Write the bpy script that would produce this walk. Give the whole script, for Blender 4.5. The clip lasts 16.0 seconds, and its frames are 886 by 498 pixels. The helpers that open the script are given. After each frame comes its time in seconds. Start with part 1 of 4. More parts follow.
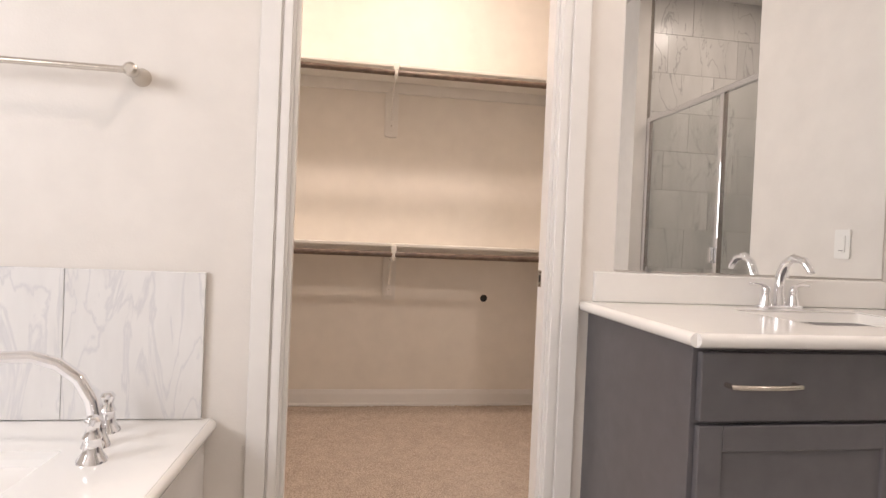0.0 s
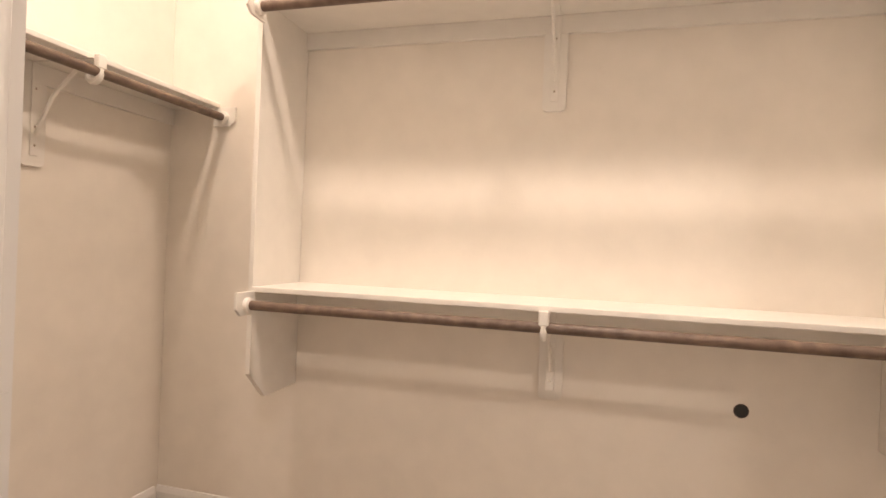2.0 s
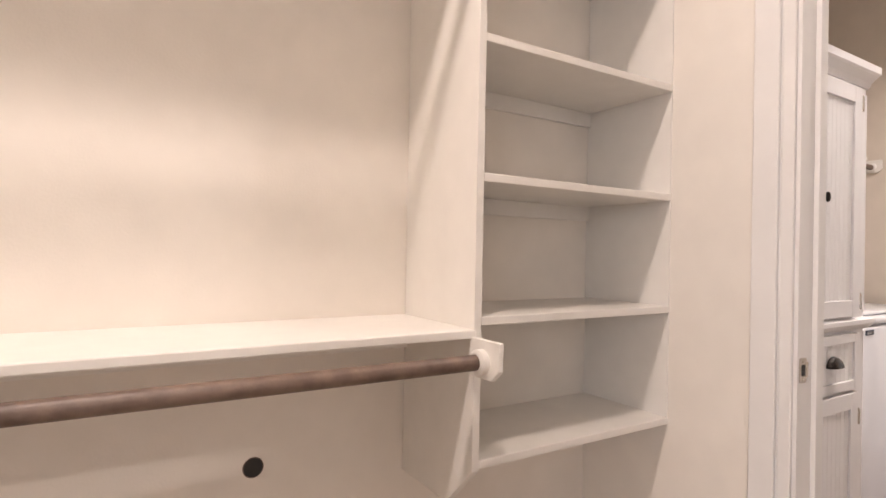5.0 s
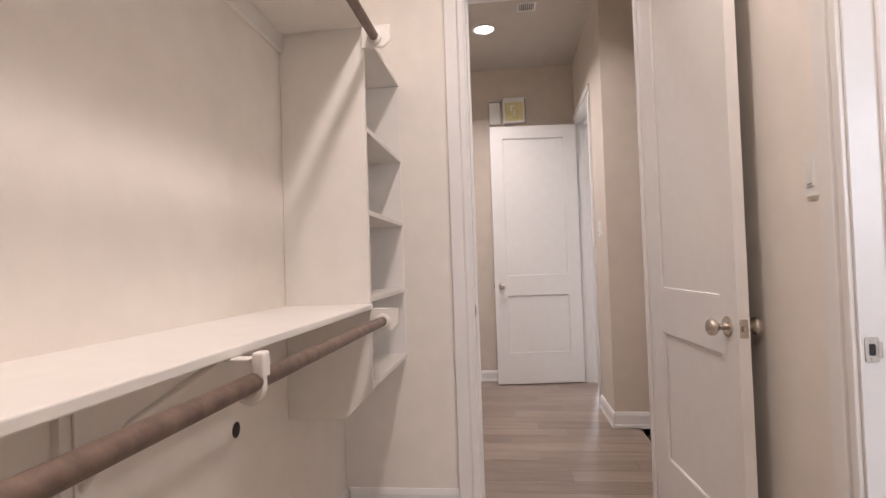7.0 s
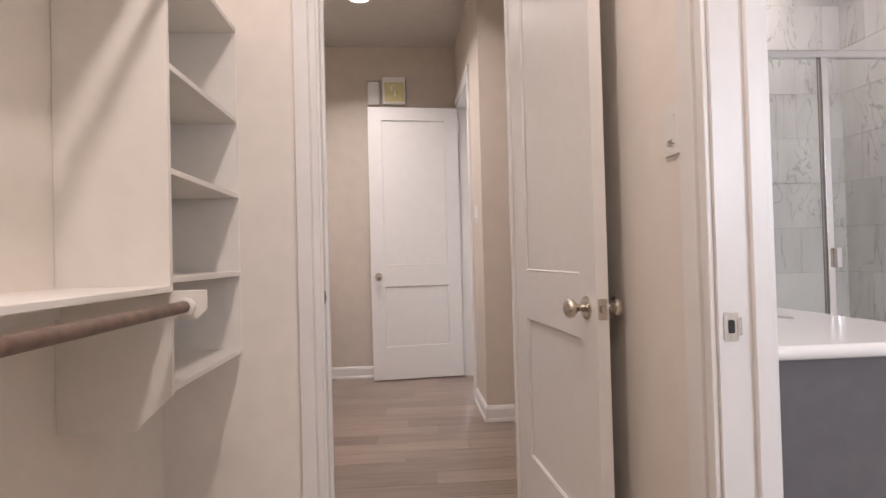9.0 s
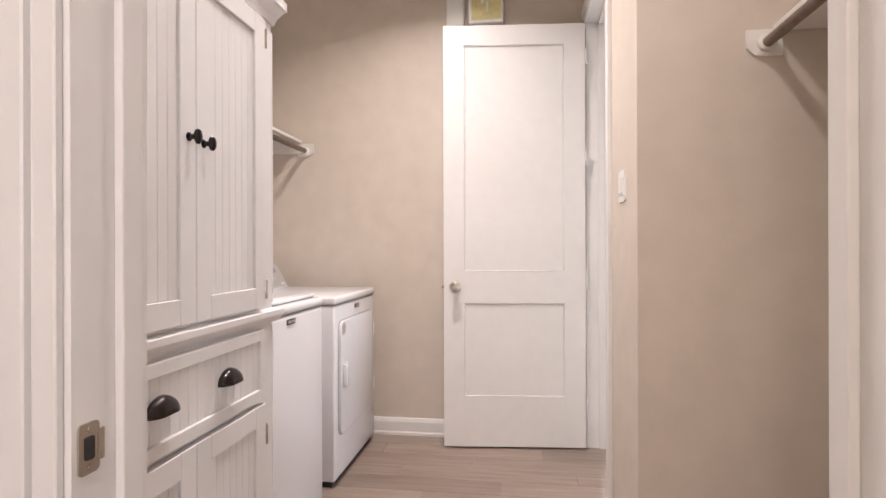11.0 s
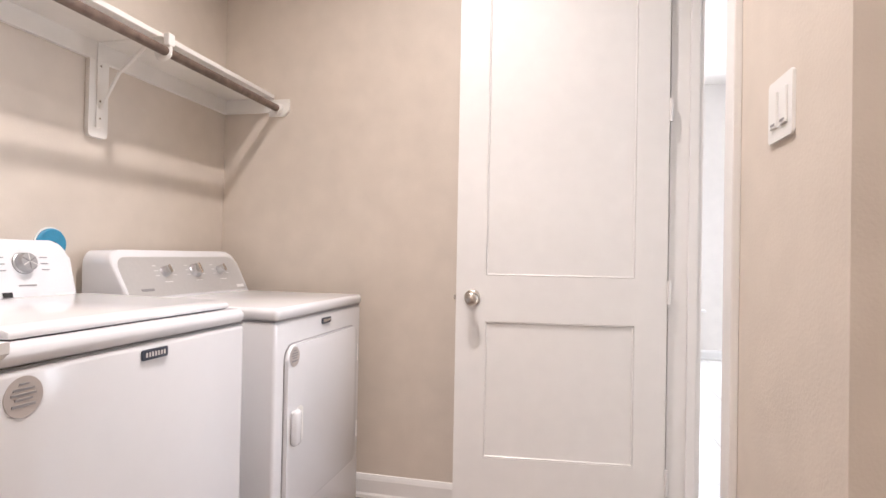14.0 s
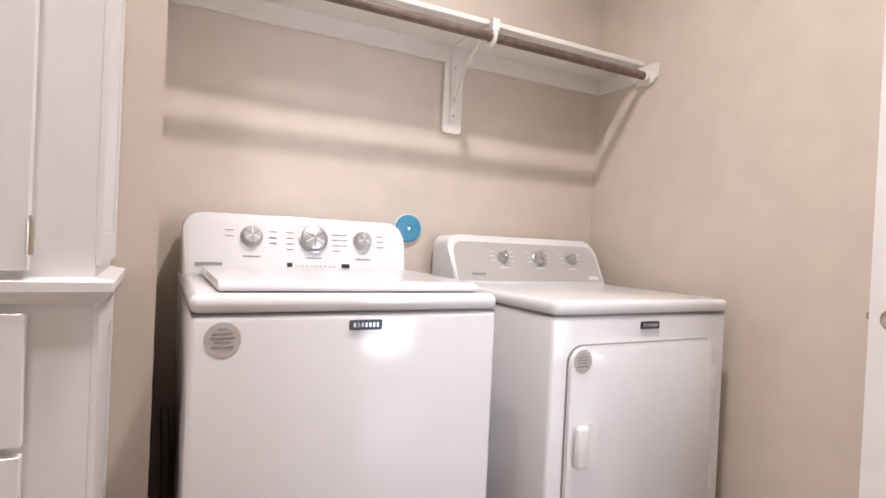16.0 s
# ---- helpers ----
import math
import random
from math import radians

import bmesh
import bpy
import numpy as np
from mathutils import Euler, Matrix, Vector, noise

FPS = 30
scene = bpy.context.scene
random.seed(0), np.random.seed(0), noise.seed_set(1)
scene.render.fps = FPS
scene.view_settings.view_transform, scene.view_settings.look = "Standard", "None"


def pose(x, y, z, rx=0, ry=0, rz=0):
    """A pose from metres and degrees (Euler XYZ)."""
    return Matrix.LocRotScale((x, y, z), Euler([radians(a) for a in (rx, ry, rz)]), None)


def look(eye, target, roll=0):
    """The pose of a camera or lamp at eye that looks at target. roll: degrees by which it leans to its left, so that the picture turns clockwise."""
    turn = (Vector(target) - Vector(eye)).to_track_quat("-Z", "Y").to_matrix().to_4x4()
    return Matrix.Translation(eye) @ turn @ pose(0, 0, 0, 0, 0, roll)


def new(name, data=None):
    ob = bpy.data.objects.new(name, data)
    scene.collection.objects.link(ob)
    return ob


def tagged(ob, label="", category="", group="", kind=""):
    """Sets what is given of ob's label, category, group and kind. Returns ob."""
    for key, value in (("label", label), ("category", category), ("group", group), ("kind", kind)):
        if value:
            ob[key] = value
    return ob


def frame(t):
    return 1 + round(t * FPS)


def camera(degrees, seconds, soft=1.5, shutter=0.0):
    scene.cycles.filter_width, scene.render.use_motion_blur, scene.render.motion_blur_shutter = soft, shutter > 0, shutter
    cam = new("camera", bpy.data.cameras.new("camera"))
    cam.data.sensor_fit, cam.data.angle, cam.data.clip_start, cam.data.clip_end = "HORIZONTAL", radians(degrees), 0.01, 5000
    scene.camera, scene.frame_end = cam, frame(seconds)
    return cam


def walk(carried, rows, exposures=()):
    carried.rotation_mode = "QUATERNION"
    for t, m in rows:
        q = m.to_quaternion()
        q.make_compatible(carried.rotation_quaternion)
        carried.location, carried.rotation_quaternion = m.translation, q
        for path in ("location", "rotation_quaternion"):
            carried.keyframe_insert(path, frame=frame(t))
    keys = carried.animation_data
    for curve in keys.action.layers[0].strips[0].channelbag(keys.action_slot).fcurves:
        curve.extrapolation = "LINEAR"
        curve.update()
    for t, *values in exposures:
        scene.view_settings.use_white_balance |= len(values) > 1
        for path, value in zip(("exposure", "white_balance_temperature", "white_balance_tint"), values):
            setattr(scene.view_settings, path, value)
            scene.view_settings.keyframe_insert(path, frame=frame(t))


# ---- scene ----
cam = camera(77.9, 16.0)
PATH = [
    (0, (-0.089, -1.784, 1.043), (0.215, 0.193, 1.017), 2.4),
    (0.5, (-0.016, -1.278, 1.115), (0.065, 0.72, 1.078), 2.9),
    (0.7, (0.027, -1.004, 1.133), (0.108, 0.995, 1.109), 2.1),
    (1, (-0.008, -0.797, 1.145), (0.061, 1.202, 1.105), 2.6),
    (1.2, (-0.01, -0.649, 1.149), (0.053, 1.35, 1.108), 2.8),
    (1.5, (0.085, -0.562, 1.179), (0.029, 1.435, 1.118), 2.2),
    (2, (0.24, -0.326, 1.183), (-0.295, 1.601, 1.178), 2.3),
    (2.5, (0.228, -0.123, 1.214), (-0.818, 1.582, 1.172), 2.5),
    (3, (0.172, -0.007, 1.186), (-1.12, 1.519, 1.135), 2.9),
    (3.5, (0.172, 0.022, 1.181), (-1.215, 1.461, 1.13), 3.1),
    (4, (0.322, 0.04, 1.145), (-0.554, 1.838, 1.164), 3.5),
    (4.5, (0.355, 0.245, 1.151), (0.475, 2.242, 1.139), 2.5),
    (5, (0.414, 0.378, 1.186), (1.475, 2.073, 1.197), 1.1),
    (7.3, (-0.936, 0.872, 1.139), (1.059, 0.996, 1.193), -2.1),
    (7.5, (-0.964, 0.877, 1.108), (1.034, 0.932, 1.159), -2.2),
    (8, (-0.95, 0.804, 1.082), (1.047, 0.701, 1.132), -2.2),
    (8.5, (-0.827, 0.7, 1.1), (1.166, 0.537, 1.144), -2.0),
    (9, (-0.504, 0.671, 1.08), (1.491, 0.533, 1.112), -1.5),
    (9.3, (-0.197, 0.663, 1.12), (1.803, 0.654, 1.148), -1.5),
    (9.5, (-0.009, 0.632, 1.133), (1.99, 0.713, 1.161), -0.9),
    (9.7, (0.189, 0.587, 1.112), (2.185, 0.714, 1.14), -0.8),
    (11.8, (1.571, 0.524, 1.168), (3.539, 0.876, 1.16), -0.1),
    (12, (1.61, 0.544, 1.162), (3.573, 0.927, 1.157), -0.2),
    (12.5, (1.693, 0.576, 1.15), (3.614, 1.133, 1.148), 0.2),
    (13, (1.769, 0.585, 1.11), (3.716, 1.04, 1.114), 0.4),
    (13.5, (1.946, 0.588, 1.11), (3.904, 0.996, 1.119), 0.5),
    (14, (2.219, 0.536, 1.097), (4.168, 0.984, 1.12), 1.1),
    (14.5, (2.428, 0.458, 1.053), (4.281, 1.213, 1.06), 1.3),
    (15, (2.669, 0.366, 1.039), (4.33, 1.48, 1.061), 1.6),
    (15.5, (2.784, 0.331, 1.065), (3.968, 1.943, 1.046), 2.5),
    (16, (2.826, 0.272, 1.059), (3.751, 2.045, 1.038), 2.7),
]
walk(cam, [(t, look(eye, target, roll)) for t, eye, target, roll in PATH],
     [(0, -0.47, 6850, 17), (0.7, -0.45, 6800, 16), (1.5, -0.25, 7450, 16), (2.2, -0.05, 7100, 16), (3.0, 0.15, 6750, 15), (3.6, 0.33, 6400, 15), (4.5, 0.05, 6600, 15), (5.2, -0.15, 6300, 17),
      (7.3, -0.5, 6100, 17), (8.8, -0.48, 6100, 17), (9.7, -0.45, 6350, 18), (11.8, 0.14, 6050, 15), (14, 0.06, 6050, 15), (16, 0.05, 6000, 15)])
# ---- light ----
world = bpy.data.worlds.new("world")
scene.world = world
world.use_nodes = True
wn = world.node_tree.nodes
sky = wn.new("ShaderNodeTexSky")
sky.sky_type, sky.sun_disc, sky.sun_elevation, sky.sun_rotation = "NISHITA", False, radians(45), radians(200)
world.node_tree.links.new(sky.outputs["Color"], wn["Background"].inputs["Color"])
wn["Background"].inputs["Strength"].default_value = 0.12


def area_lamp(name, m, size, watts, colour, size_y=0.0, spread=180):
    d = bpy.data.lights.new(name, "AREA")
    d.energy, d.color, d.size, d.spread = watts, colour, size, radians(spread)
    if size_y:
        d.shape, d.size_y = "RECTANGLE", size_y
    else:
        d.shape = "DISK"
    o = new(name, d)
    o.matrix_world = m
    return o


WARM = (1.0, 0.85, 0.74)
SOFT = (1.0, 0.90, 0.81)
DAY = (0.90, 0.95, 1.0)
# closet ceiling fixture, laundry downlight, added unseen laundry, bath and shower lamps, light of unseen windows
LIGHTS = [("closet_lamp", (0.32, 0.80, 2.96), 0.16, 24, WARM), ("closet_lamp", (-0.95, 0.80, 2.96), 0.14, 16, WARM), ("laundry_lamp", (3.60, 0.97, 3.025), 0.10, 26, SOFT),
          # the shower one is added to brighten the tiles; no fixture stands there
          ("laundry_lamp", (2.45, 0.62, 3.025), 0.16, 15, SOFT), ("bath_lamp", (0.4, -1.15, 3.025), 0.13, 27, SOFT), ("shower_fill", (2.6, -1.6, 3.025), 0.16, 14, SOFT)]
for nm, at, size, watts, col in LIGHTS:
    area_lamp(nm, Matrix.Translation(at), size, watts, col, 0.0, 132 if nm == "laundry_lamp" else 180)
area_lamp("bath_window_light", look((-2.36, -1.7, 1.75), (0, -1.6, 1.2)), 1.3, 56, DAY, 1.0)
# broad fill before a windowless wall, added to brighten the far room
area_lamp("family_room_light", look((6.0, -5.42, 1.5), (6.0, 0, 0.9)), 2.4, 150, DAY, 1.7)
area_lamp("family_room_light", look((8.7, -0.55, 1.55), (4.0, -0.9, 0.9)), 0.8, 60, DAY, 1.9)

# ---- materials ----


def material(name, base, rough=0.5, metal=0.0, grain=0.0, scale=40.0, bump=0.0, bump_scale=200.0, second=None, stretch=(1, 1, 1),
             rough_var=0.0, coat=0.0, rand=0.0, veins=None, macro=0.45):
    m = bpy.data.materials.new(name)
    m.use_nodes = True
    t = m.node_tree
    b = t.nodes["Principled BSDF"]
    b.inputs["Roughness"].default_value, b.inputs["Metallic"].default_value = rough, metal
    b.inputs["Base Color"].default_value = (*base, 1)
    if coat:
        b.inputs["Coat Weight"].default_value = coat
        b.inputs["Coat Roughness"].default_value = 0.08
    geo = t.nodes.new("ShaderNodeTexCoord")
    mp = t.nodes.new("ShaderNodeMapping")
    mp.inputs["Scale"].default_value = stretch
    t.links.new(geo.outputs["Object"], mp.inputs["Vector"])
    vec = mp.outputs["Vector"]
    info = t.nodes.new("ShaderNodeObjectInfo")
    if rand:
        off = t.nodes.new("ShaderNodeVectorMath")
        off.operation = "MULTIPLY_ADD"
        off.inputs[1].default_value = (1, 1, 1)
        comb = t.nodes.new("ShaderNodeCombineXYZ")
        mul = t.nodes.new("ShaderNodeMath")
        mul.operation, mul.inputs[1].default_value = "MULTIPLY", 37.0
        t.links.new(info.outputs["Random"], mul.inputs[0])
        for i in range(3):
            t.links.new(mul.outputs[0], comb.inputs[i])
        t.links.new(vec, off.inputs[0])
        t.links.new(comb.outputs[0], off.inputs[2])
        vec = off.outputs[0]
    colour = None
    if grain or second:
        n1 = t.nodes.new("ShaderNodeTexNoise")
        n1.inputs["Scale"].default_value, n1.inputs["Detail"].default_value = scale, 8
        n2 = t.nodes.new("ShaderNodeTexNoise")
        n2.inputs["Scale"].default_value, n2.inputs["Detail"].default_value = scale / 14, 3
        t.links.new(vec, n1.inputs["Vector"])
        t.links.new(vec, n2.inputs["Vector"])
        mix = t.nodes.new("ShaderNodeMix")
        mix.data_type = "FLOAT"
        mix.inputs[0].default_value = macro
        t.links.new(n1.outputs["Fac"], mix.inputs[2])
        t.links.new(n2.outputs["Fac"], mix.inputs[3])
        ramp = t.nodes.new("ShaderNodeValToRGB")
        lo = second or tuple(c * (1 - grain) for c in base)
        hi = base if second else tuple(min(1, c * (1 + grain * 0.5)) for c in base)
        ramp.color_ramp.elements[0].position, ramp.color_ramp.elements[1].position = 0.36, 0.64
        ramp.color_ramp.elements[0].color, ramp.color_ramp.elements[1].color = (*lo, 1), (*hi, 1)
        t.links.new(mix.outputs[0], ramp.inputs[0])
        colour = ramp.outputs[0]
        if rough_var:
            rr = t.nodes.new("ShaderNodeMapRange")
            rr.inputs[3].default_value, rr.inputs[4].default_value = rough - rough_var, rough + rough_var
            t.links.new(n2.outputs["Fac"], rr.inputs[0])
            t.links.new(rr.outputs[0], b.inputs["Roughness"])
    if veins:
        n3 = t.nodes.new("ShaderNodeTexNoise")
        n3.inputs["Scale"].default_value, n3.inputs["Detail"].default_value, n3.inputs["Distortion"].default_value = veins[1], 9, veins[3]
        t.links.new(vec, n3.inputs["Vector"])
        vr = t.nodes.new("ShaderNodeValToRGB")
        e = vr.color_ramp.elements
        e[0].position, e[1].position = 0.5 - veins[2], 0.5 + veins[2]
        e[0].color = e[1].color = (0, 0, 0, 1)
        mid = e.new(0.5)
        mid.color = (1, 1, 1, 1)
        t.links.new(n3.outputs["Fac"], vr.inputs[0])
        vm = t.nodes.new("ShaderNodeMix")
        vm.data_type = "RGBA"
        vm.inputs[7].default_value = (*veins[0], 1)
        t.links.new(vr.outputs[0], vm.inputs[0])
        if colour:
            t.links.new(colour, vm.inputs[6])
        else:
            vm.inputs[6].default_value = (*base, 1)
        colour = vm.outputs[2]
    if rand:
        hsv = t.nodes.new("ShaderNodeHueSaturation")
        mr = t.nodes.new("ShaderNodeMapRange")
        mr.inputs[3].default_value, mr.inputs[4].default_value = 1 - rand, 1 + rand
        t.links.new(info.outputs["Random"], mr.inputs[0])
        t.links.new(mr.outputs[0], hsv.inputs["Value"])
        if colour:
            t.links.new(colour, hsv.inputs["Color"])
        else:
            hsv.inputs["Color"].default_value = (*base, 1)
        colour = hsv.outputs[0]
    if colour:
        t.links.new(colour, b.inputs["Base Color"])
    if bump:
        nb = t.nodes.new("ShaderNodeTexNoise")
        nb.inputs["Scale"].default_value, nb.inputs["Detail"].default_value = bump_scale, 4
        t.links.new(vec, nb.inputs["Vector"])
        bp = t.nodes.new("ShaderNodeBump")
        bp.inputs["Strength"].default_value, bp.inputs["Distance"].default_value = bump, 0.004
        t.links.new(nb.outputs["Fac"], bp.inputs["Height"])
        t.links.new(bp.outputs["Normal"], b.inputs["Normal"])
    return m


def glow(name, colour, strength):
    m = bpy.data.materials.new(name)
    m.use_nodes = True
    b = m.node_tree.nodes["Principled BSDF"]
    b.inputs["Base Color"].default_value = (*colour, 1)
    b.inputs["Emission Color"].default_value, b.inputs["Emission Strength"].default_value = (*colour, 1), strength
    return m


CREAM = material("closet_paint", (0.82, 0.77, 0.70), 0.55, grain=0.05, scale=9, bump=0.10, bump_scale=160)
GREIGE = material("greige_paint", (0.66, 0.585, 0.50), 0.6, grain=0.06, scale=9, bump=0.14, bump_scale=150)
BATHP = material("bath_paint", (0.74, 0.70, 0.655), 0.6, grain=0.05, scale=9, bump=0.12, bump_scale=150)
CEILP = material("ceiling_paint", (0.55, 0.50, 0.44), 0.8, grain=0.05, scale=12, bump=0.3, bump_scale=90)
TRIM = material("trim_paint", (0.79, 0.77, 0.745), 0.33, grain=0.03, scale=14, bump=0.04, bump_scale=60, rough_var=0.06)
SHELF = material("shelf_paint", (0.81, 0.78, 0.73), 0.4, grain=0.04, scale=14, bump=0.05, bump_scale=60)
ROD = material("oak_rod", (0.21, 0.145, 0.11), 0.42, second=(0.10, 0.066, 0.05), scale=30, stretch=(1, 1, 1), bump=0.15, bump_scale=120)
CARPET = material("carpet", (0.60, 0.50, 0.41), 0.95, second=(0.30, 0.235, 0.185), scale=200, macro=0.15, bump=0.9, bump_scale=420)
PLANK = material("wood_look_plank", (0.31, 0.24, 0.195), 0.36, second=(0.20, 0.148, 0.118), scale=9, stretch=(4.5, 0.35, 1), bump=0.08,
                 bump_scale=30, rand=0.13, rough_var=0.08)
GROUT = material("grout", (0.30, 0.26, 0.225), 0.9, grain=0.2, scale=60)
NICKEL = material("brushed_nickel", (0.62, 0.57, 0.51), 0.27, 1.0, grain=0.05, scale=60)
STEEL = material("brushed_steel", (0.50, 0.50, 0.51), 0.34, 0.9, grain=0.06, scale=60)
CHROME = material("chrome", (0.86, 0.86, 0.88), 0.06, 1.0)
BRONZE = material("dark_bronze", (0.05, 0.042, 0.04), 0.22, 0.85, grain=0.2, scale=50)
CABW = material("cabinet_white", (0.81, 0.795, 0.79), 0.38, grain=0.025, scale=16, bump=0.04, bump_scale=50)
APPL = material("appliance_enamel", (0.77, 0.765, 0.775), 0.16, grain=0.012, scale=20, coat=0.3)
SILVER = material("silver_panel", (0.56, 0.55, 0.54), 0.33, 0.35, grain=0.04, scale=80)
DARK = material("dark_gap", (0.03, 0.028, 0.026), 0.7)
BADGE = material("badge_slate", (0.07, 0.08, 0.11), 0.3, 0.5)
INK = material("grey_print", (0.30, 0.29, 0.29), 0.6)
LABEL = material("sticker_grey", (0.52, 0.47, 0.44), 0.45, grain=0.05, scale=60)
PAPER = material("sticker_white", (0.83, 0.82, 0.81), 0.5)
BLUE = material("blue_plastic", (0.035, 0.27, 0.45), 0.35, grain=0.1, scale=60)
YELLOW = material("yellow_sheet", (0.70, 0.63, 0.32), 0.6, grain=0.15, scale=30)
PLASTIC = material("white_plastic", (0.80, 0.79, 0.76), 0.35)
VANITY = material("slate_cabinet_paint", (0.125, 0.118, 0.125), 0.42, grain=0.12, scale=18, bump=0.05, bump_scale=60)
COUNTER = material("cultured_marble_top", (0.84, 0.82, 0.79), 0.14, grain=0.02, scale=20, coat=0.3)
TUBM = material("tub_acrylic", (0.85, 0.84, 0.82), 0.12, coat=0.4)
MARBLE = material("veined_marble", (0.74, 0.73, 0.72), 0.16, grain=0.05, scale=10, stretch=(2.4, 1, 0.55), veins=((0.64, 0.635, 0.645), 5.0, 0.04, 1.2), rand=0.03)
TILE = material("grey_stone_tile", (0.60, 0.58, 0.55), 0.3, second=(0.47, 0.455, 0.43), scale=6, stretch=(1, 1, 0.35), veins=((0.33, 0.315, 0.30), 5.0, 0.010, 0.8), rand=0.06)
FTILE = material("pale_floor_tile", (0.62, 0.60, 0.57), 0.3, grain=0.12, scale=10, rand=0.05)
HOSE = material("grey_hose", (0.16, 0.15, 0.14), 0.6)
LAMP = glow("lamp_glow", (1.0, 0.93, 0.84), 14)
PANE = glow("daylight_pane", (0.92, 0.96, 1.0), 3.2)

MIRROR = material("mirror", (0.93, 0.94, 0.94), 0.01, 1.0)
GLASS = bpy.data.materials.new("shower_glass")
GLASS.use_nodes = True
gb = GLASS.node_tree.nodes["Principled BSDF"]
gb.inputs["Base Color"].default_value = (0.96, 0.98, 0.97, 1)
gb.inputs["Roughness"].default_value, gb.inputs["Transmission Weight"].default_value, gb.inputs["IOR"].default_value = 0.0, 1.0, 1.05

# ---- mesh helpers ----


def mesh_of(name, bm, mat, smooth=False):
    me = bpy.data.meshes.new(name)
    bmesh.ops.recalc_face_normals(bm, faces=bm.faces)
    bm.to_mesh(me)
    bm.free()
    me.materials.append(mat)
    if smooth:
        me.polygons.foreach_set("use_smooth", [True] * len(me.polygons))
        me.set_sharp_from_angle(angle=radians(40))
    return me


def part(name, bm, mat, parent=None, label="", smooth=False):
    ob = new(name, mesh_of(name, bm, mat, smooth))
    if parent:
        ob.parent = parent
    if label:
        ob["label"] = label
    return ob


def thing(name, label, category, group="", m=None, kind=""):
    ob = new(name)
    if m is not None:
        ob.matrix_world = m
    return tagged(ob, label, category, group, kind)


def box(x0, x1, y0, y1, z0, z1, bev=0.0, seg=2, bm=None):
    bm = bm or bmesh.new()
    r = bmesh.ops.create_cube(bm, size=1, matrix=Matrix.LocRotScale(((x0 + x1) / 2, (y0 + y1) / 2, (z0 + z1) / 2), None, (x1 - x0, y1 - y0, z1 - z0)))
    if bev:
        es = list({e for v in r["verts"] for e in v.link_edges})
        bmesh.ops.bevel(bm, geom=es, offset=bev, segments=seg, affect="EDGES", profile=0.5)
    return bm


def boxes(rows, bev=0.0, seg=1):
    bm = bmesh.new()
    for r in rows:
        box(*r, bev=bev, seg=seg, bm=bm)
    return bm


def lathe(profile, m=None, steps=28, bm=None):
    """profile: (radius, height) pairs, turned round z."""
    bm = bm or bmesh.new()
    m = m or Matrix.Identity(4)
    rings = []
    for r, z in profile:
        rings.append([bm.verts.new(m @ Vector((r * math.cos(2 * math.pi * i / steps), r * math.sin(2 * math.pi * i / steps), z))) for i in range(steps)])
    for a, b in zip(rings, rings[1:]):
        for i in range(steps):
            bm.faces.new((a[i], a[(i + 1) % steps], b[(i + 1) % steps], b[i]))
    bm.faces.new(rings[0][::-1])
    bm.faces.new(rings[-1])
    return bm


def tube(points, radius, steps=14, bm=None):
    """A round bar along points; radius may be a function of 0..1."""
    bm = bm or bmesh.new()
    pts = [Vector(p) for p in points]
    rings, side = [], None
    for i, p in enumerate(pts):
        d = (pts[min(i + 1, len(pts) - 1)] - pts[max(i - 1, 0)]).normalized()
        if side is None:
            side = d.orthogonal().normalized()
        side = (side - d * side.dot(d)).normalized()
        up = d.cross(side)
        r = radius(i / (len(pts) - 1)) if callable(radius) else radius
        rings.append([bm.verts.new(p + side * r * math.cos(2 * math.pi * k / steps) + up * r * math.sin(2 * math.pi * k / steps)) for k in range(steps)])
    for a, b in zip(rings, rings[1:]):
        for k in range(steps):
            bm.faces.new((a[k], a[(k + 1) % steps], b[(k + 1) % steps], b[k]))
    bm.faces.new(rings[0][::-1])
    bm.faces.new(rings[-1])
    return bm


def extrude_poly(pts, depth, bm=None, m=None, bev=0.0):
    """A flat outline of (u, v) in the plane y = 0, u along x and v along z, thickened towards +y."""
    bm = bm or bmesh.new()
    m = m or Matrix.Identity(4)
    a = [bm.verts.new(m @ Vector((u, 0, v))) for u, v in pts]
    b = [bm.verts.new(m @ Vector((u, depth, v))) for u, v in pts]
    n = len(pts)
    bm.faces.new(a)
    bm.faces.new(b[::-1])
    for i in range(n):
        bm.faces.new((a[i], b[i], b[(i + 1) % n], a[(i + 1) % n]))
    if bev:
        bmesh.ops.bevel(bm, geom=list(bm.edges), offset=bev, segments=2, affect="EDGES", profile=0.5)
    return bm


def structure(name, bm, mat, label, category, smooth=False):
    return tagged(part(name, bm, mat, None, "", smooth), label, category, kind="structure")


def rounded(w, h, r, n=6):
    pts = []
    for cx, cy, a0 in ((w / 2 - r, h / 2 - r, 0), (-w / 2 + r, h / 2 - r, 90), (-w / 2 + r, -h / 2 + r, 180), (w / 2 - r, -h / 2 + r, 270)):
        for i in range(n + 1):
            a = radians(a0 + 90 * i / n)
            pts.append((cx + r * math.cos(a), cy + r * math.sin(a)))
    return pts


# ---- plan ----
H = 3.05
HEAD = 2.45
XW, XP, XT, XE = -1.556, -0.902, 1.096, 1.765
YN, YF = 1.65, 1.335
SY0, SY1 = -0.055, 0.06
BX0, BX1 = -0.303, 0.535
EY0, EY1 = 0.20, 1.006
LX0, LX1, LYN, LYH, LXN = 1.885, 4.575, 2.18, 1.56, 2.828
LYS, LXA, AYS = 0.158, 3.08, -0.52
LYT = LYS - 0.12
FX0, FX1 = 3.68, 4.49
T = 0.12


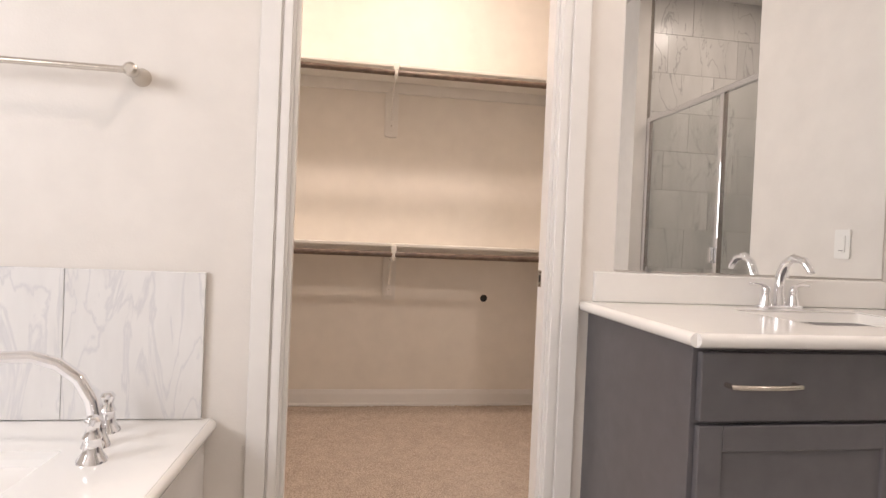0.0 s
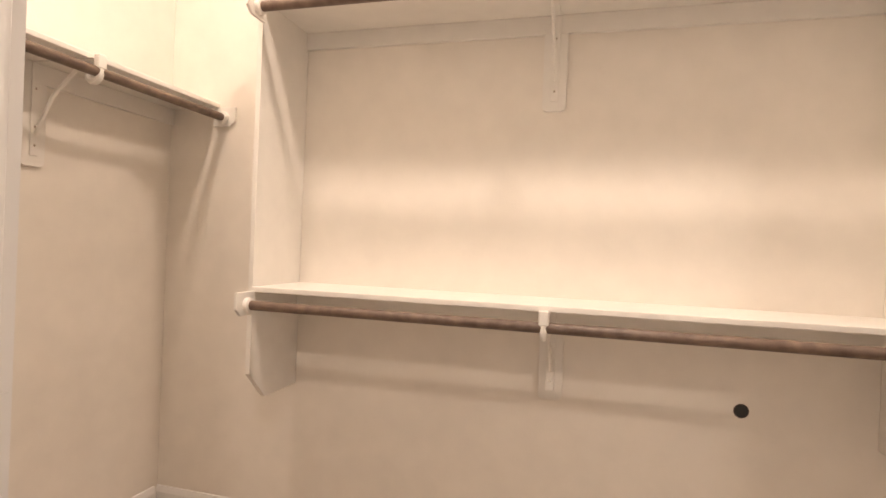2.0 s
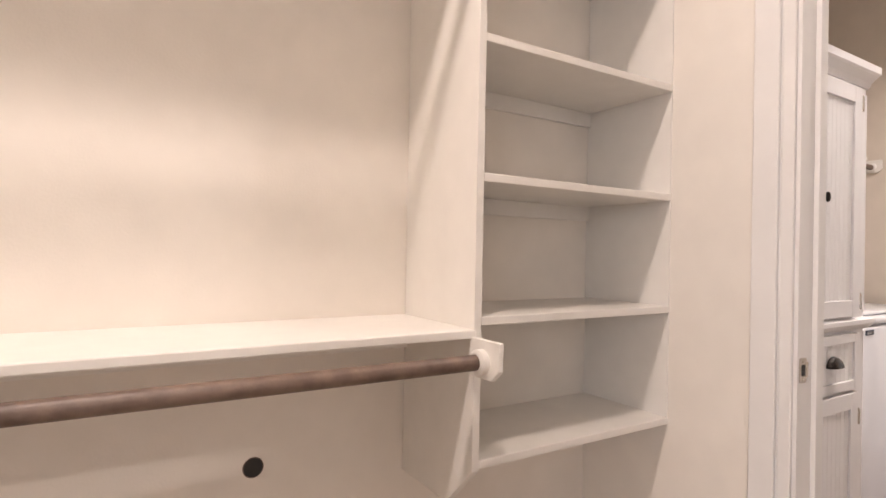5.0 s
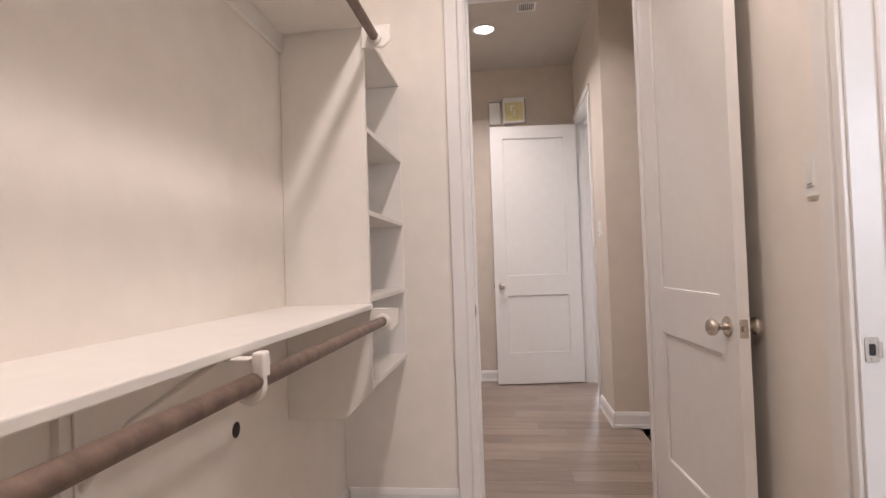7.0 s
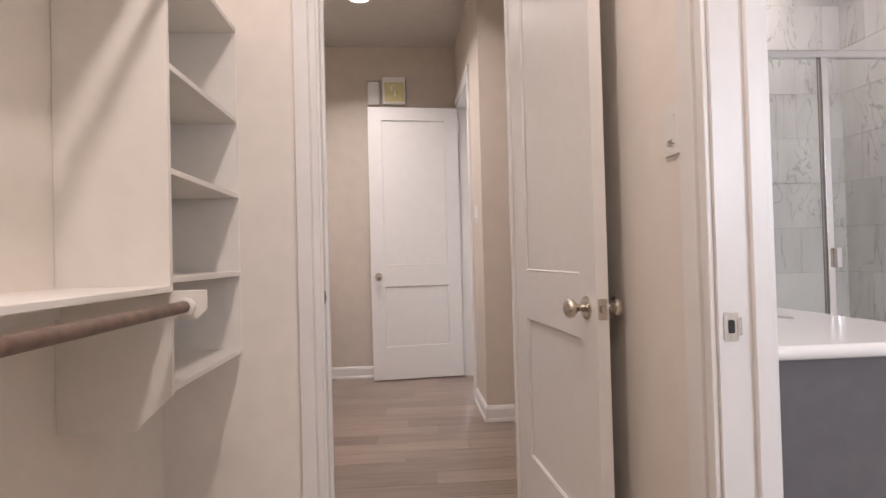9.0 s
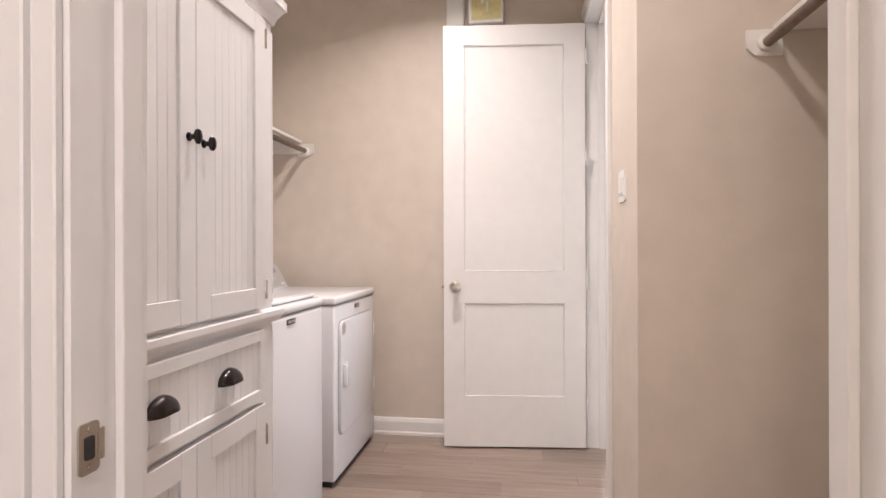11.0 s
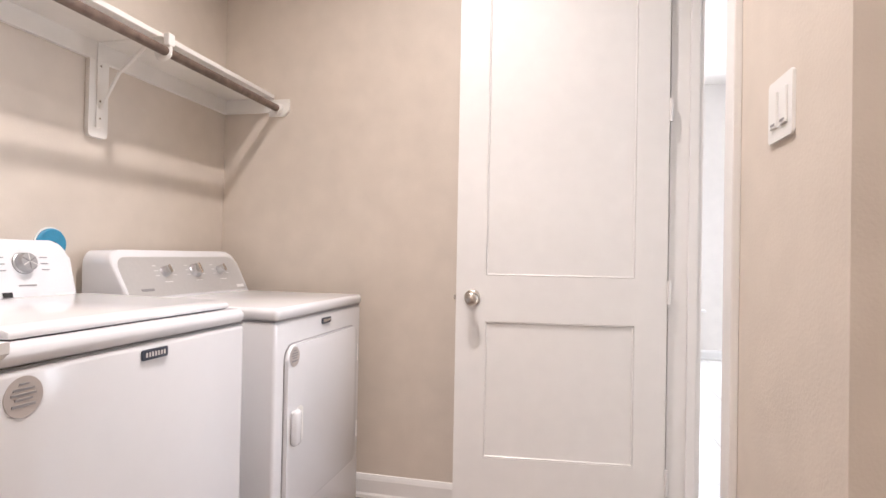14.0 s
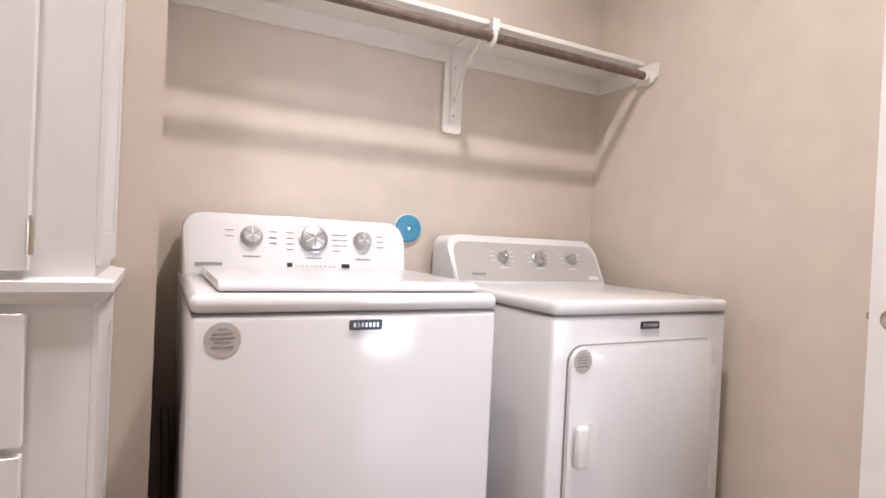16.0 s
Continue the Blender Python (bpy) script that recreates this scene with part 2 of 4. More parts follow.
def wall(name, rows, mat, label):
    return structure(name, boxes(rows), mat, label, "wall")


# closet
wall("wall_closet_north", [(XW - T, LX0 - 0.004, YN, YN + T, 0, H)], CREAM, "cream painted closet wall behind the hanging shelves")
wall("wall_closet_west", [(XW - T, XW, SY0, YN, 0, H)], CREAM, "cream painted closet end wall")
wall("wall_closet_south", [(XW - T, BX0 - 0.02, SY0 + 0.006, SY1, 0, H), (BX1 + 0.02, LX0, SY0 + 0.006, SY1, 0, H), (BX0 - 0.02, BX1 + 0.02, SY0 + 0.006, SY1, HEAD + 0.02, H)],
     CREAM, "cream painted wall with doorway between bathroom and closet")
wall("wall_closet_east", [(XE, LX0 - 0.006, SY1, EY0 - 0.02, 0, H), (XE, LX0 - 0.006, EY1 + 0.02, YN, 0, H), (XE, LX0 - 0.006, EY0 - 0.02, EY1 + 0.02, HEAD + 0.02, H)],
     CREAM, "white painted wall with doorway from closet to laundry")
# laundry
wall("wall_laundry_west", [(LX0 - 0.006, LX0, AYS, EY0 - 0.02, 0, H), (LX0 - 0.006, LX0, EY1 + 0.02, LYH, 0, H), (LX0 - 0.006, LX0, EY0 - 0.02, EY1 + 0.02, HEAD + 0.02, H)],
     GREIGE, "greige painted laundry wall beside the closet doorway")
wall("wall_laundry_hall", [(LX0, LXN, LYH, LYH + T, 0, H), (LXN - T, LXN, LYH + T, LYN, 0, H)], GREIGE, "greige wall behind the white cabinet and beside the washer")
wall("wall_laundry_north", [(LXN - T, LX1 + T, LYN, LYN + T, 0, H)], GREIGE, "greige wall behind the washer and dryer")
wall("wall_laundry_east", [(LX1, LX1 + T, LYT, LYN, 0, H)], GREIGE, "greige laundry end wall behind the open door")
wall("wall_laundry_south", [(LXA, FX0 - 0.02, LYT, LYS, 0, H), (FX1 + 0.02, LX1, LYT, LYS, 0, H), (FX0 - 0.02, FX1 + 0.02, LYT, LYS, HEAD + 0.02, H),
                            (LXA, LXA + T, AYS, LYT, 0, H)], GREIGE, "greige laundry wall with a light switch and doorway")
wall("wall_alcove", [(LX0 - 0.006, LXA + T, AYS - T, AYS, 0, H)], GREIGE, "greige wall of the alcove with a hanging shelf")
# bathroom
BW, BS, BE = -2.4, -3.1, 1.80
wall("wall_bath_north", [(BW, BX0 - 0.02, SY0, SY0 + 0.006, 0, H), (BX1 + 0.02, BE, SY0, SY0 + 0.006, 0, H), (BX0 - 0.02, BX1 + 0.02, SY0, SY0 + 0.006, HEAD + 0.02, H)],
     BATHP, "pale painted bathroom wall round the closet doorway")
wall("wall_bath_west", [(BW - T, BW, BS, -2.45, 0, H), (BW - T, BW, -0.95, SY0, 0, H), (BW - T, BW, -2.45, -0.95, 0, 1.2), (BW - T, BW, -2.45, -0.95, 2.3, H)],
     BATHP, "pale painted bathroom wall with a window opening")
wall("wall_bath_south", [(BW - T, 3.2, BS - T, BS, 0, H)], BATHP, "pale painted bathroom wall")
wall("wall_bath_east", [(BE, BE + T, -0.76, SY0, 0, H), (BE + T, 2.10, -0.82, -0.82 + T, 0, H)], BATHP, "cream bathroom wall beside the shower with a switch")
wall("wall_shower", [(3.06, 3.18, -2.36, -0.70, 0, H), (2.10, 3.06, -0.82, -0.70, 0, H), (2.10, 3.06, -2.48, -2.36, 0, H)], GROUT,
     "grouted backing wall of the tiled shower")
wall("wall_bath_return", [(2.0, 2.099, BS, -2.36, 0, H)], BATHP, "pale bathroom wall beside the shower")
structure("ceiling_closet", boxes([(XW - T, LX0, SY0, YN + T, H, H + 0.1)]), CREAM, "cream painted closet ceiling", "ceiling")
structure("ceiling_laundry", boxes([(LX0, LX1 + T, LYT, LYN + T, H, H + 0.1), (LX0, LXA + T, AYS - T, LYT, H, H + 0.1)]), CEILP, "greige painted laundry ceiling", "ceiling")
structure("ceiling_bath", boxes([(BW - T, 3.2, BS - T, AYS - T, H + 0.002, H + 0.1), (BW - T, LX0, AYS - T, SY0, H + 0.002, H + 0.1)]), BATHP, "pale bathroom ceiling", "ceiling")

# family room beyond the far doorway
FRX = 8.8
wall("wall_family_room", [(1.9, FRX, -5.6, -5.5, 0, H), (1.9, 2.0, -5.5, -3.3, 0, H), (FRX, FRX + T, -5.6, -0.90, 0, H), (FRX, FRX + T, -0.12, LYT + T, 0, H), (FRX, FRX + T, -0.90, -0.12, 0, 0.55),
                          (FRX, FRX + T, -0.90, -0.12, 2.6, H), (LX1 + T, FRX, LYT, LYT + T, 0, H), (3.2, 3.3, -3.2, AYS - T, 0, H)], BATHP, "pale painted walls of the bright room beyond")
structure("ceiling_family_room", boxes([(3.2, FRX + T, -5.6, AYS - T, H + 0.001, H + 0.09), (1.9, 3.2, -5.6, BS - T, H + 0.001, H + 0.09), (LXA + T, FRX + T, AYS - T, LYT, H + 0.0015, H + 0.088)]), BATHP, "pale ceiling of the bright room beyond", "ceiling")
fw = thing("window_1", "tall daylit window with white frame in the far room", "window", kind="structure")
part("window_frame", boxes([(FRX + 0.02, FRX + 0.07, -0.90, -0.85, 0.55, 2.6), (FRX + 0.02, FRX + 0.07, -0.17, -0.12, 0.55, 2.6), (FRX + 0.02, FRX + 0.07, -0.85, -0.17, 0.55, 0.6),
                            (FRX + 0.02, FRX + 0.07, -0.85, -0.17, 2.55, 2.6), (FRX + 0.03, FRX + 0.06, -0.85, -0.17, 1.55, 1.59)]), TRIM, fw)
part("window_sill", box(FRX - 0.04, FRX + 0.02, -0.95, -0.07, 0.52, 0.549, 0.006), TRIM, fw)
part("pane", box(FRX + 0.045, FRX + 0.05, -0.85, -0.17, 0.6, 2.55), PANE, fw)
# window assumed out of view, its glowing pane added for bathroom daylight
bw = thing("window_2", "white framed bathroom window assumed above the tub, out of view", "window", kind="structure")
part("window_frame", boxes([(BW - 0.09, BW - 0.03, -2.45, -2.39, 1.2, 2.3), (BW - 0.09, BW - 0.03, -1.01, -0.95, 1.2, 2.3), (BW - 0.09, BW - 0.03, -2.39, -1.01, 1.2, 1.26),
                            (BW - 0.09, BW - 0.03, -2.39, -1.01, 2.24, 2.3)]), TRIM, bw)
part("pane", box(BW - 0.075, BW - 0.067, -2.39, -1.01, 1.26, 2.24), PANE, bw)

# floors
NX, NY = 400, 200
cb = bmesh.new()
rows = []
for j in range(NY + 1):
    rows.append([cb.verts.new((XW + (XE + 0.06 - XW) * i / NX, SY0 + 0.05 + (YN - SY0 - 0.05) * j / NY,
                               0.005 + random.uniform(-0.004, 0.004) + 0.005 * noise.noise((i * 0.07, j * 0.08, 4)))) for i in range(NX + 1)])
for j in range(NY):
    for i in range(NX):
        cb.faces.new((rows[j][i], rows[j][i + 1], rows[j + 1][i + 1], rows[j + 1][i]))
tagged(structure("floor_closet", cb, CARPET, "speckled beige cut-pile carpet on the closet floor", "carpet", True), kind="structure")
structure("floor_bath", boxes([(BW, 3.06, BS, SY0 + 0.05, -0.03, 0.0)]), FTILE, "pale tiled bathroom floor", "floor")
structure("floor_family_room", boxes([(3.3, FRX, -5.5, LYT - 0.003, -0.03, -0.001), (2.0, 3.3, -5.5, -3.2, -0.03, -0.001)]), GROUT, "grout bed of pale floor tiles", "floor")
floor_l = structure("floor_laundry", boxes([(XE + 0.06, LX1, AYS, LYN, -0.03, -0.004), (FX0, FX1, LYT - 0.003, AYS, -0.031, -0.005)]), GROUT, "wood-look plank floor in the laundry", "floor")


def baseboard(name, p, q, side):
    """A moulded board from p to q along a wall; side: which way it faces."""
    d = Vector((q[0] - p[0], q[1] - p[1], 0))
    length = d.length
    prof = [(0, 0), (0.020, 0), (0.020, 0.016), (0.014, 0.024), (0.013, 0.080), (0.009, 0.093), (0.005, 0.103), (0, 0.105)]
    bm = bmesh.new()
    n = Vector((side[0], side[1], 0))
    a = [bm.verts.new(Vector((*p, 0)) + n * u + Vector((0, 0, v))) for u, v in prof]
    b = [bm.verts.new(Vector((*q, 0)) + n * u + Vector((0, 0, v))) for u, v in prof]
    bm.faces.new(a)
    bm.faces.new(b[::-1])
    for i in range(len(prof)):
        k = (i + 1) % len(prof)
        bm.faces.new((a[i], b[i], b[k], a[k]))
    return structure(name, bm, TRIM, "white moulded baseboard along the wall", "baseboard")


CAS = 0.092
for p, q, sd in (((XW, YN), (XE, YN), (0, -1)), ((XW, SY1), (XW, YN - 0.021), (1, 0)), ((XW + 0.021, SY1), (BX0 - CAS, SY1), (0, 1)), ((BX1 + CAS, SY1), (XE - 0.021, SY1), (0, 1)),
                 ((XE, EY1 + CAS), (XE, YN - 0.021), (-1, 0)), ((LX1, LYS + 0.021), (LX1, LYN - 0.021), (-1, 0)), ((LXN, LYN), (LX1, LYN), (0, -1)),
                 ((LXA - 0.02, LYS), (FX0 - CAS, LYS), (0, 1)), ((LXA, AYS + 0.021), (LXA, LYS), (-1, 0)), ((LX0, AYS), (LXA, AYS), (0, 1)),
                 ((LX0, AYS + 0.021), (LX0, EY0 - CAS), (1, 0)), ((LXN, LYH), (LXN, LYN - 0.021), (1, 0)), ((BW, SY0), (-1.9, SY0), (0, -1)), ((FRX, -5.5), (FRX, LYT), (-1, 0))):
    baseboard("baseboard", p, q, sd)


def casing(name, axis, at, face, lo, hi, label):
    """Moulded casing round a doorway: axis 'x' for a wall along x. face: +1 or -1, the side it stands out on."""
    th = thing(name, label, "door casing", kind="structure")

    def piece(nm, u0, u1, z0, z1):
        rws = []
        if u1 - u0 < z1 - z0:
            inner = u0 if abs(u0 - hi) < 0.02 else u1
            s = 1 if inner == u0 else -1
            w = u1 - u0
            rws = [(inner, inner + s * w * 0.30, 0.012, z0, z1), (inner + s * w * 0.30, inner + s * w * 0.36, 0.009, z0, z1), (inner + s * w * 0.36, inner + s * w, 0.018, z0, z1)]
        else:
            h = z1 - z0
            rws = [(u0, u1, 0.012, z0, z0 + h * 0.3), (u0, u1, 0.009, z0 + h * 0.3, z0 + h * 0.36), (u0, u1, 0.018, z0 + h * 0.36, z1)]
        bm = bmesh.new()
        for a, b, d, c, e in rws:
            a, b = min(a, b), max(a, b)
            f0, f1 = sorted((at, at + face * d))
            if axis == "x":
                box(a, b, f0, f1, c, e, 0.002, 1, bm)
            else:
                box(f0, f1, a, b, c, e, 0.002, 1, bm)
        part(nm, bm, TRIM, th)

    piece("casing_leg", lo - CAS, lo, 0, HEAD)
    piece("casing_leg", hi, hi + CAS, 0, HEAD)
    piece("casing_head", lo - CAS, hi + CAS, HEAD, HEAD + CAS)
    return th


def jamb(name, axis, lo, hi, f0, f1, stop, label):
    th = thing(name, label, "door jamb", kind="structure")
    for nm, a, b, z0, z1 in (("jamb_side", lo - 0.02, lo, 0, HEAD), ("jamb_side", hi, hi + 0.02, 0, HEAD), ("jamb_head", lo - 0.02, hi + 0.02, HEAD, HEAD + 0.02)):
        bm = box(a, b, f0, f1, z0, z1) if axis == "x" else box(f0, f1, a, b, z0, z1)
        part(nm, bm, TRIM, th)
    for a, b in ((lo, lo + 0.012), (hi - 0.012, hi)):
        bm = box(a, b, stop - 0.017, stop + 0.017, 0, HEAD - 0.012, 0.002) if axis == "x" else box(stop - 0.017, stop + 0.017, a, b, 0, HEAD - 0.012, 0.002)
        part("door_stop", bm, TRIM, th)
    bm = box(lo, hi, stop - 0.017, stop + 0.017, HEAD - 0.012, HEAD, 0.002) if axis == "x" else box(stop - 0.017, stop + 0.017, lo, hi, HEAD - 0.012, HEAD, 0.002)
    part("door_stop", bm, TRIM, th)
    return th


casing("casing_bath_side", "x", SY0, -1, BX0 - 0.008, BX1 + 0.008, "white moulded casing round the closet doorway, bathroom side")
casing("casing_closet_side", "x", SY1, 1, BX0 - 0.008, BX1 + 0.008, "white moulded casing round the bathroom doorway, closet side")
casing("casing_closet_east", "y", XE, -1, EY0 - 0.008, EY1 + 0.008, "white moulded casing round the laundry doorway, closet side")
casing("casing_laundry_west", "y", LX0, 1, EY0 - 0.008, EY1 + 0.008, "white moulded casing round the closet doorway, laundry side")
casing("casing_laundry_south", "x", LYS, 1, FX0 - 0.008, FX1 + 0.008, "white moulded casing round the far doorway")
JB = jamb("jamb_bath", "x", BX0, BX1, SY0, SY1, SY0 + 0.03, "white painted bathroom door jamb with strike plate")
JE = jamb("jamb_laundry", "y", EY0, EY1, XE, LX0, LX0 - 0.04, "white painted laundry door jamb with strike plate")
JF = jamb("jamb_far", "x", FX0, FX1, LYT, LYS, LYT + 0.035, "white painted jamb of the far doorway")


def strike(parent, m):
    ob = part("strike_plate", extrude_poly(rounded(0.03, 0.057, 0.006), 0.0025, m=m), NICKEL, parent, "brushed nickel strike plate")
    part("strike_hole", extrude_poly(rounded(0.013, 0.026, 0.003), 0.001, m=m @ Matrix.Translation((0, -0.0012, 0))), DARK, ob)
    for dz in (-0.021, 0.021):
        part("screw", lathe([(0.0035, 0), (0.003, 0.001)], m @ Matrix.Translation((0, -0.0002, dz)) @ pose(0, 0, 0, 90), 10), NICKEL, ob)
    lip = part("strike_lip", box(0.012, 0.022, -0.001, 0.0025, -0.018, 0.018, 0.001), NICKEL, ob)
    lip.data.transform(m)


strike(JB, pose(BX1 - 0.0026, 0.036, 0.93, 0, 0, 90) @ pose(0, 0, 0, 0, 0, 180))
strike(JE, pose(XE + 0.022, EY1 - 0.0026, 0.93))

# doors


def door(name, m, width, knob_side_label, label):
    """A two-panel door hinged at its origin, the leaf along +x, standing on z = 0."""
    th = thing(name, label, "door", m=m, kind="structure")
    h, t, st = HEAD - 0.012, 0.0175, 0.118
    z = [0.012, 0.298, 0.838, 1.02, h - 0.115, h]
    bm = bmesh.new()
    for r in ((0, st, -t, t, z[0], h), (width - st, width, -t, t, z[0], h), (st, width - st, -t, t, z[0], z[1]), (st, width - st, -t, t, z[2], z[3]), (st, width - st, -t, t, z[4], z[5])):
        box(*r, bm=bm)
    leaf = part("leaf", bm, TRIM, th)
    for a, b in ((z[1], z[2]), (z[3], z[4])):
        part("panel", box(st - 0.001, width - st + 0.001, -t + 0.009, t - 0.009, a - 0.001, b + 0.001), TRIM, th)
        for s in (-1, 1):
            bead = bmesh.new()
            y0, y1 = sorted((s * (t - 0.009), s * (t - 0.002)))
            for r in ((st, width - st, y0, y1, a, a + 0.008), (st, width - st, y0, y1, b - 0.008, b), (st, st + 0.008, y0, y1, a, b), (width - st - 0.008, width - st, y0, y1, a, b)):
                box(*r, bev=0.003, seg=1, bm=bead)
            part("panel_bead", bead, TRIM, th)
    kx, kz = width - 0.066, 0.93
    for s in (-1, 1):
        mk = Matrix.Translation((kx, s * t, kz)) @ pose(0, 0, 0, -90 * s)
        kn = part("knob", lathe([(0.011, 0.006), (0.010, 0.026), (0.013, 0.031), (0.021, 0.036), (0.0265, 0.043), (0.0275, 0.050), (0.025, 0.058), (0.017, 0.064), (0.006, 0.0665)], mk), NICKEL, th,
                  "brushed nickel door knob", True)
        part("rose", lathe([(0.033, 0), (0.033, 0.004), (0.029, 0.008), (0.014, 0.010)], mk), NICKEL, kn, "", True)
    lp = part("latch_plate", extrude_poly(rounded(0.025, 0.057, 0.005), 0.002, m=pose(width + 0.0015, 0, kz, 0, 0, 90)), NICKEL, th, "brushed nickel latch plate")
    part("latch_bolt", box(width, width + 0.011, -0.006, 0.006, kz - 0.009, kz + 0.009, 0.003), NICKEL, lp)
    for hz in (0.25, 0.97, 1.67, 2.25):
        hg = part("hinge", tube([(-0.006, t + 0.004, hz - 0.045), (-0.006, t + 0.004, hz + 0.045)], 0.006, 10), TRIM, th, "painted butt hinge")
        part("hinge_leaf", box(-0.002, 0.0, -t + 0.004, t, hz - 0.044, hz + 0.044), TRIM, hg)
    return th


def along(hx, hy, ex, ey):
    return pose(hx, hy, 0, 0, 0, math.degrees(math.atan2(ey - hy, ex - hx)))


door("door_1", along(BX0 - 0.045, SY1 + 0.032, -1.05, 0.255), 0.765, "", "white two-panel bathroom door swung open into the closet")
door("door_2", along(XE - 0.024, EY0 - 0.012, 0.937, 0.146), 0.805, "", "white two-panel door swung open into the closet")
door("door_3", along(FX1 - 0.018, LYS + 0.012, 4.392, 0.972), 0.81, "", "white two-panel door standing open against the laundry end wall")

# ---- closet ----


def hanging_rod(parent, a, b, r=0.0165):
    part("rod", tube([a, b], r, 18), ROD, parent, "dark stained wooden hanging rod", True)


def flange(parent, m):
    """A white end plate with a cup for the rod. Local: plate in the plane x = 0, standing out to +x, the rod at the origin."""
    pl = part("end_plate", extrude_poly([(-0.05, -0.035), (0.03, -0.035), (0.055, -0.012), (0.055, 0.045), (-0.05, 0.045)], 0.012, m=m @ pose(0, 0, 0, 0, 0, 90) @ Matrix.Translation((0, -0.012, 0)), bev=0.002), SHELF, parent)
    part("rod_cup", lathe([(0.026, 0), (0.026, 0.014), (0.021, 0.018), (0.019, 0.018)], m @ Matrix.Translation((0.012, 0, 0)) @ pose(0, 0, 0, 0, 90, 0), 20), SHELF, pl, "", True)


def bracket(parent, m, drop=0.338, deep=0.29):
    """A white shelf bracket: wall leg, top arm, brace and rod hook. Local: the wall is y = 0, the shelf's underside z = 0, out is -y."""
    br = part("bracket", boxes([(-0.014, 0.014, -0.006, 0, -drop * 0.9, 0), (-0.014, 0.014, -deep, -0.006, -0.005, 0)], 0.0015), SHELF, parent, "white steel shelf bracket")
    br.data.transform(m)
    bc = part("brace", tube([(0, -0.008, -drop * 0.7), (0, -deep * 0.3, -drop * 0.34), (0, -deep * 0.8, -0.006)], 0.006, 8), SHELF, br)
    bc.data.transform(m)
    hk = tube([(0, -deep - 0.012, 0), (0, -deep - 0.014, -0.05)] + [(0, -deep + 0.008 - 0.022 * math.cos(radians(a)), -0.05 - 0.022 * math.sin(radians(a))) for a in range(10, 181, 17)], 0.0115, 8)
    cap = part("hook_cap", box(-0.015, 0.015, -deep - 0.026, -deep - 0.004, -0.034, 0.010, 0.004), SHELF, br)
    cap.data.transform(m)
    h = part("rod_hook", hk, SHELF, br)
    h.data.transform(m)
    pts = [(-0.041, -0.066), (-0.041, -drop + 0.016), (-0.037, -drop + 0.004), (-0.025, -drop), (0.025, -drop), (0.037, -drop + 0.004), (0.041, -drop + 0.016), (0.041, -0.066)]
    bk = part("wall_block", extrude_poly(pts, 0.018, bev=0.0015), SHELF, br, "rounded board behind the bracket")
    bk.data.transform(m)
    for z in (-0.085, -drop * 0.62, -drop * 0.8):
        sc = part("screw", lathe([(0.0045, 0), (0.0035, 0.0015)], pose(0, -0.006, z, 90), 10), NICKEL, br)
        sc.data.transform(m)


def hanging_shelf(name, label, x0, x1, zt, wall_y, front_y, rod_y, rod_z, clips, m=None, ends=False):
    th = thing(name, label, "shelf", m=m)
    part("shelf_board", box(x0, x1, front_y, wall_y, zt - 0.019, zt, 0.003), SHELF, th)
    part("cleat", box(x0, x1, wall_y - 0.018, wall_y, zt - 0.085, zt - 0.019, 0.002), SHELF, th)
    hanging_rod(th, (x0 + 0.012, rod_y, rod_z), (x1 - 0.012, rod_y, rod_z))
    flange(th, Matrix.Translation((x0, rod_y, rod_z)) @ pose(0, 0, 0, 0, 0, 0) @ Matrix.Diagonal((1, -1, 1, 1)))
    flange(th, Matrix.Translation((x1, rod_y, rod_z)) @ Matrix.Diagonal((-1, -1, 1, 1)))
    for u in (x0, x1 - 0.018) if ends else ():
        part("end_cleat", box(u, u + 0.018, front_y + 0.01, wall_y - 0.0185, zt - 0.085, zt - 0.0195, 0.002), SHELF, th)
    for c in clips:
        bracket(th, Matrix.Translation((c, wall_y - 0.018, zt - 0.019)), deep=wall_y - 0.018 - rod_y - 0.006)
    return th


board = [(YF, 0.715), (YF + 0.10, 0.615), (YN - 0.001, 0.615), (YN - 0.001, 2.045), (YF, 2.045)]
for nm, x, lab in (("end_panel", XP - 0.019, "white painted end panel of the double hanging shelves"), ("end_panel", XT, "white painted panel between hanging shelves and shoe shelves")):
    tagged(part(nm, extrude_poly(board, 0.019, m=pose(x + 0.019, 0, 0, 0, 0, 90), bev=0.0015), SHELF), lab, "panel")
hanging_shelf("hanging_shelf", "white lower closet shelf with dark wooden hanging rod", XP, XT, 1.022, YN, YF - 0.008, 1.288, 0.962, (0.105,))
hanging_shelf("hanging_shelf", "white upper closet shelf with dark wooden hanging rod", XP, XT, 2.035, YN, YF - 0.008, 1.288, 1.972, (0.08,))
# end-wall shelf: built along x, then turned so that its wall is the west wall
WS = pose(XW, SY1, 0, 0, 0, 90)
hanging_shelf("hanging_shelf", "white single closet shelf with wooden rod on the end wall", 0.0, YN - SY1, 1.752, 0.0, -0.245, -0.274, 1.69, (0.975, 0.33), WS)

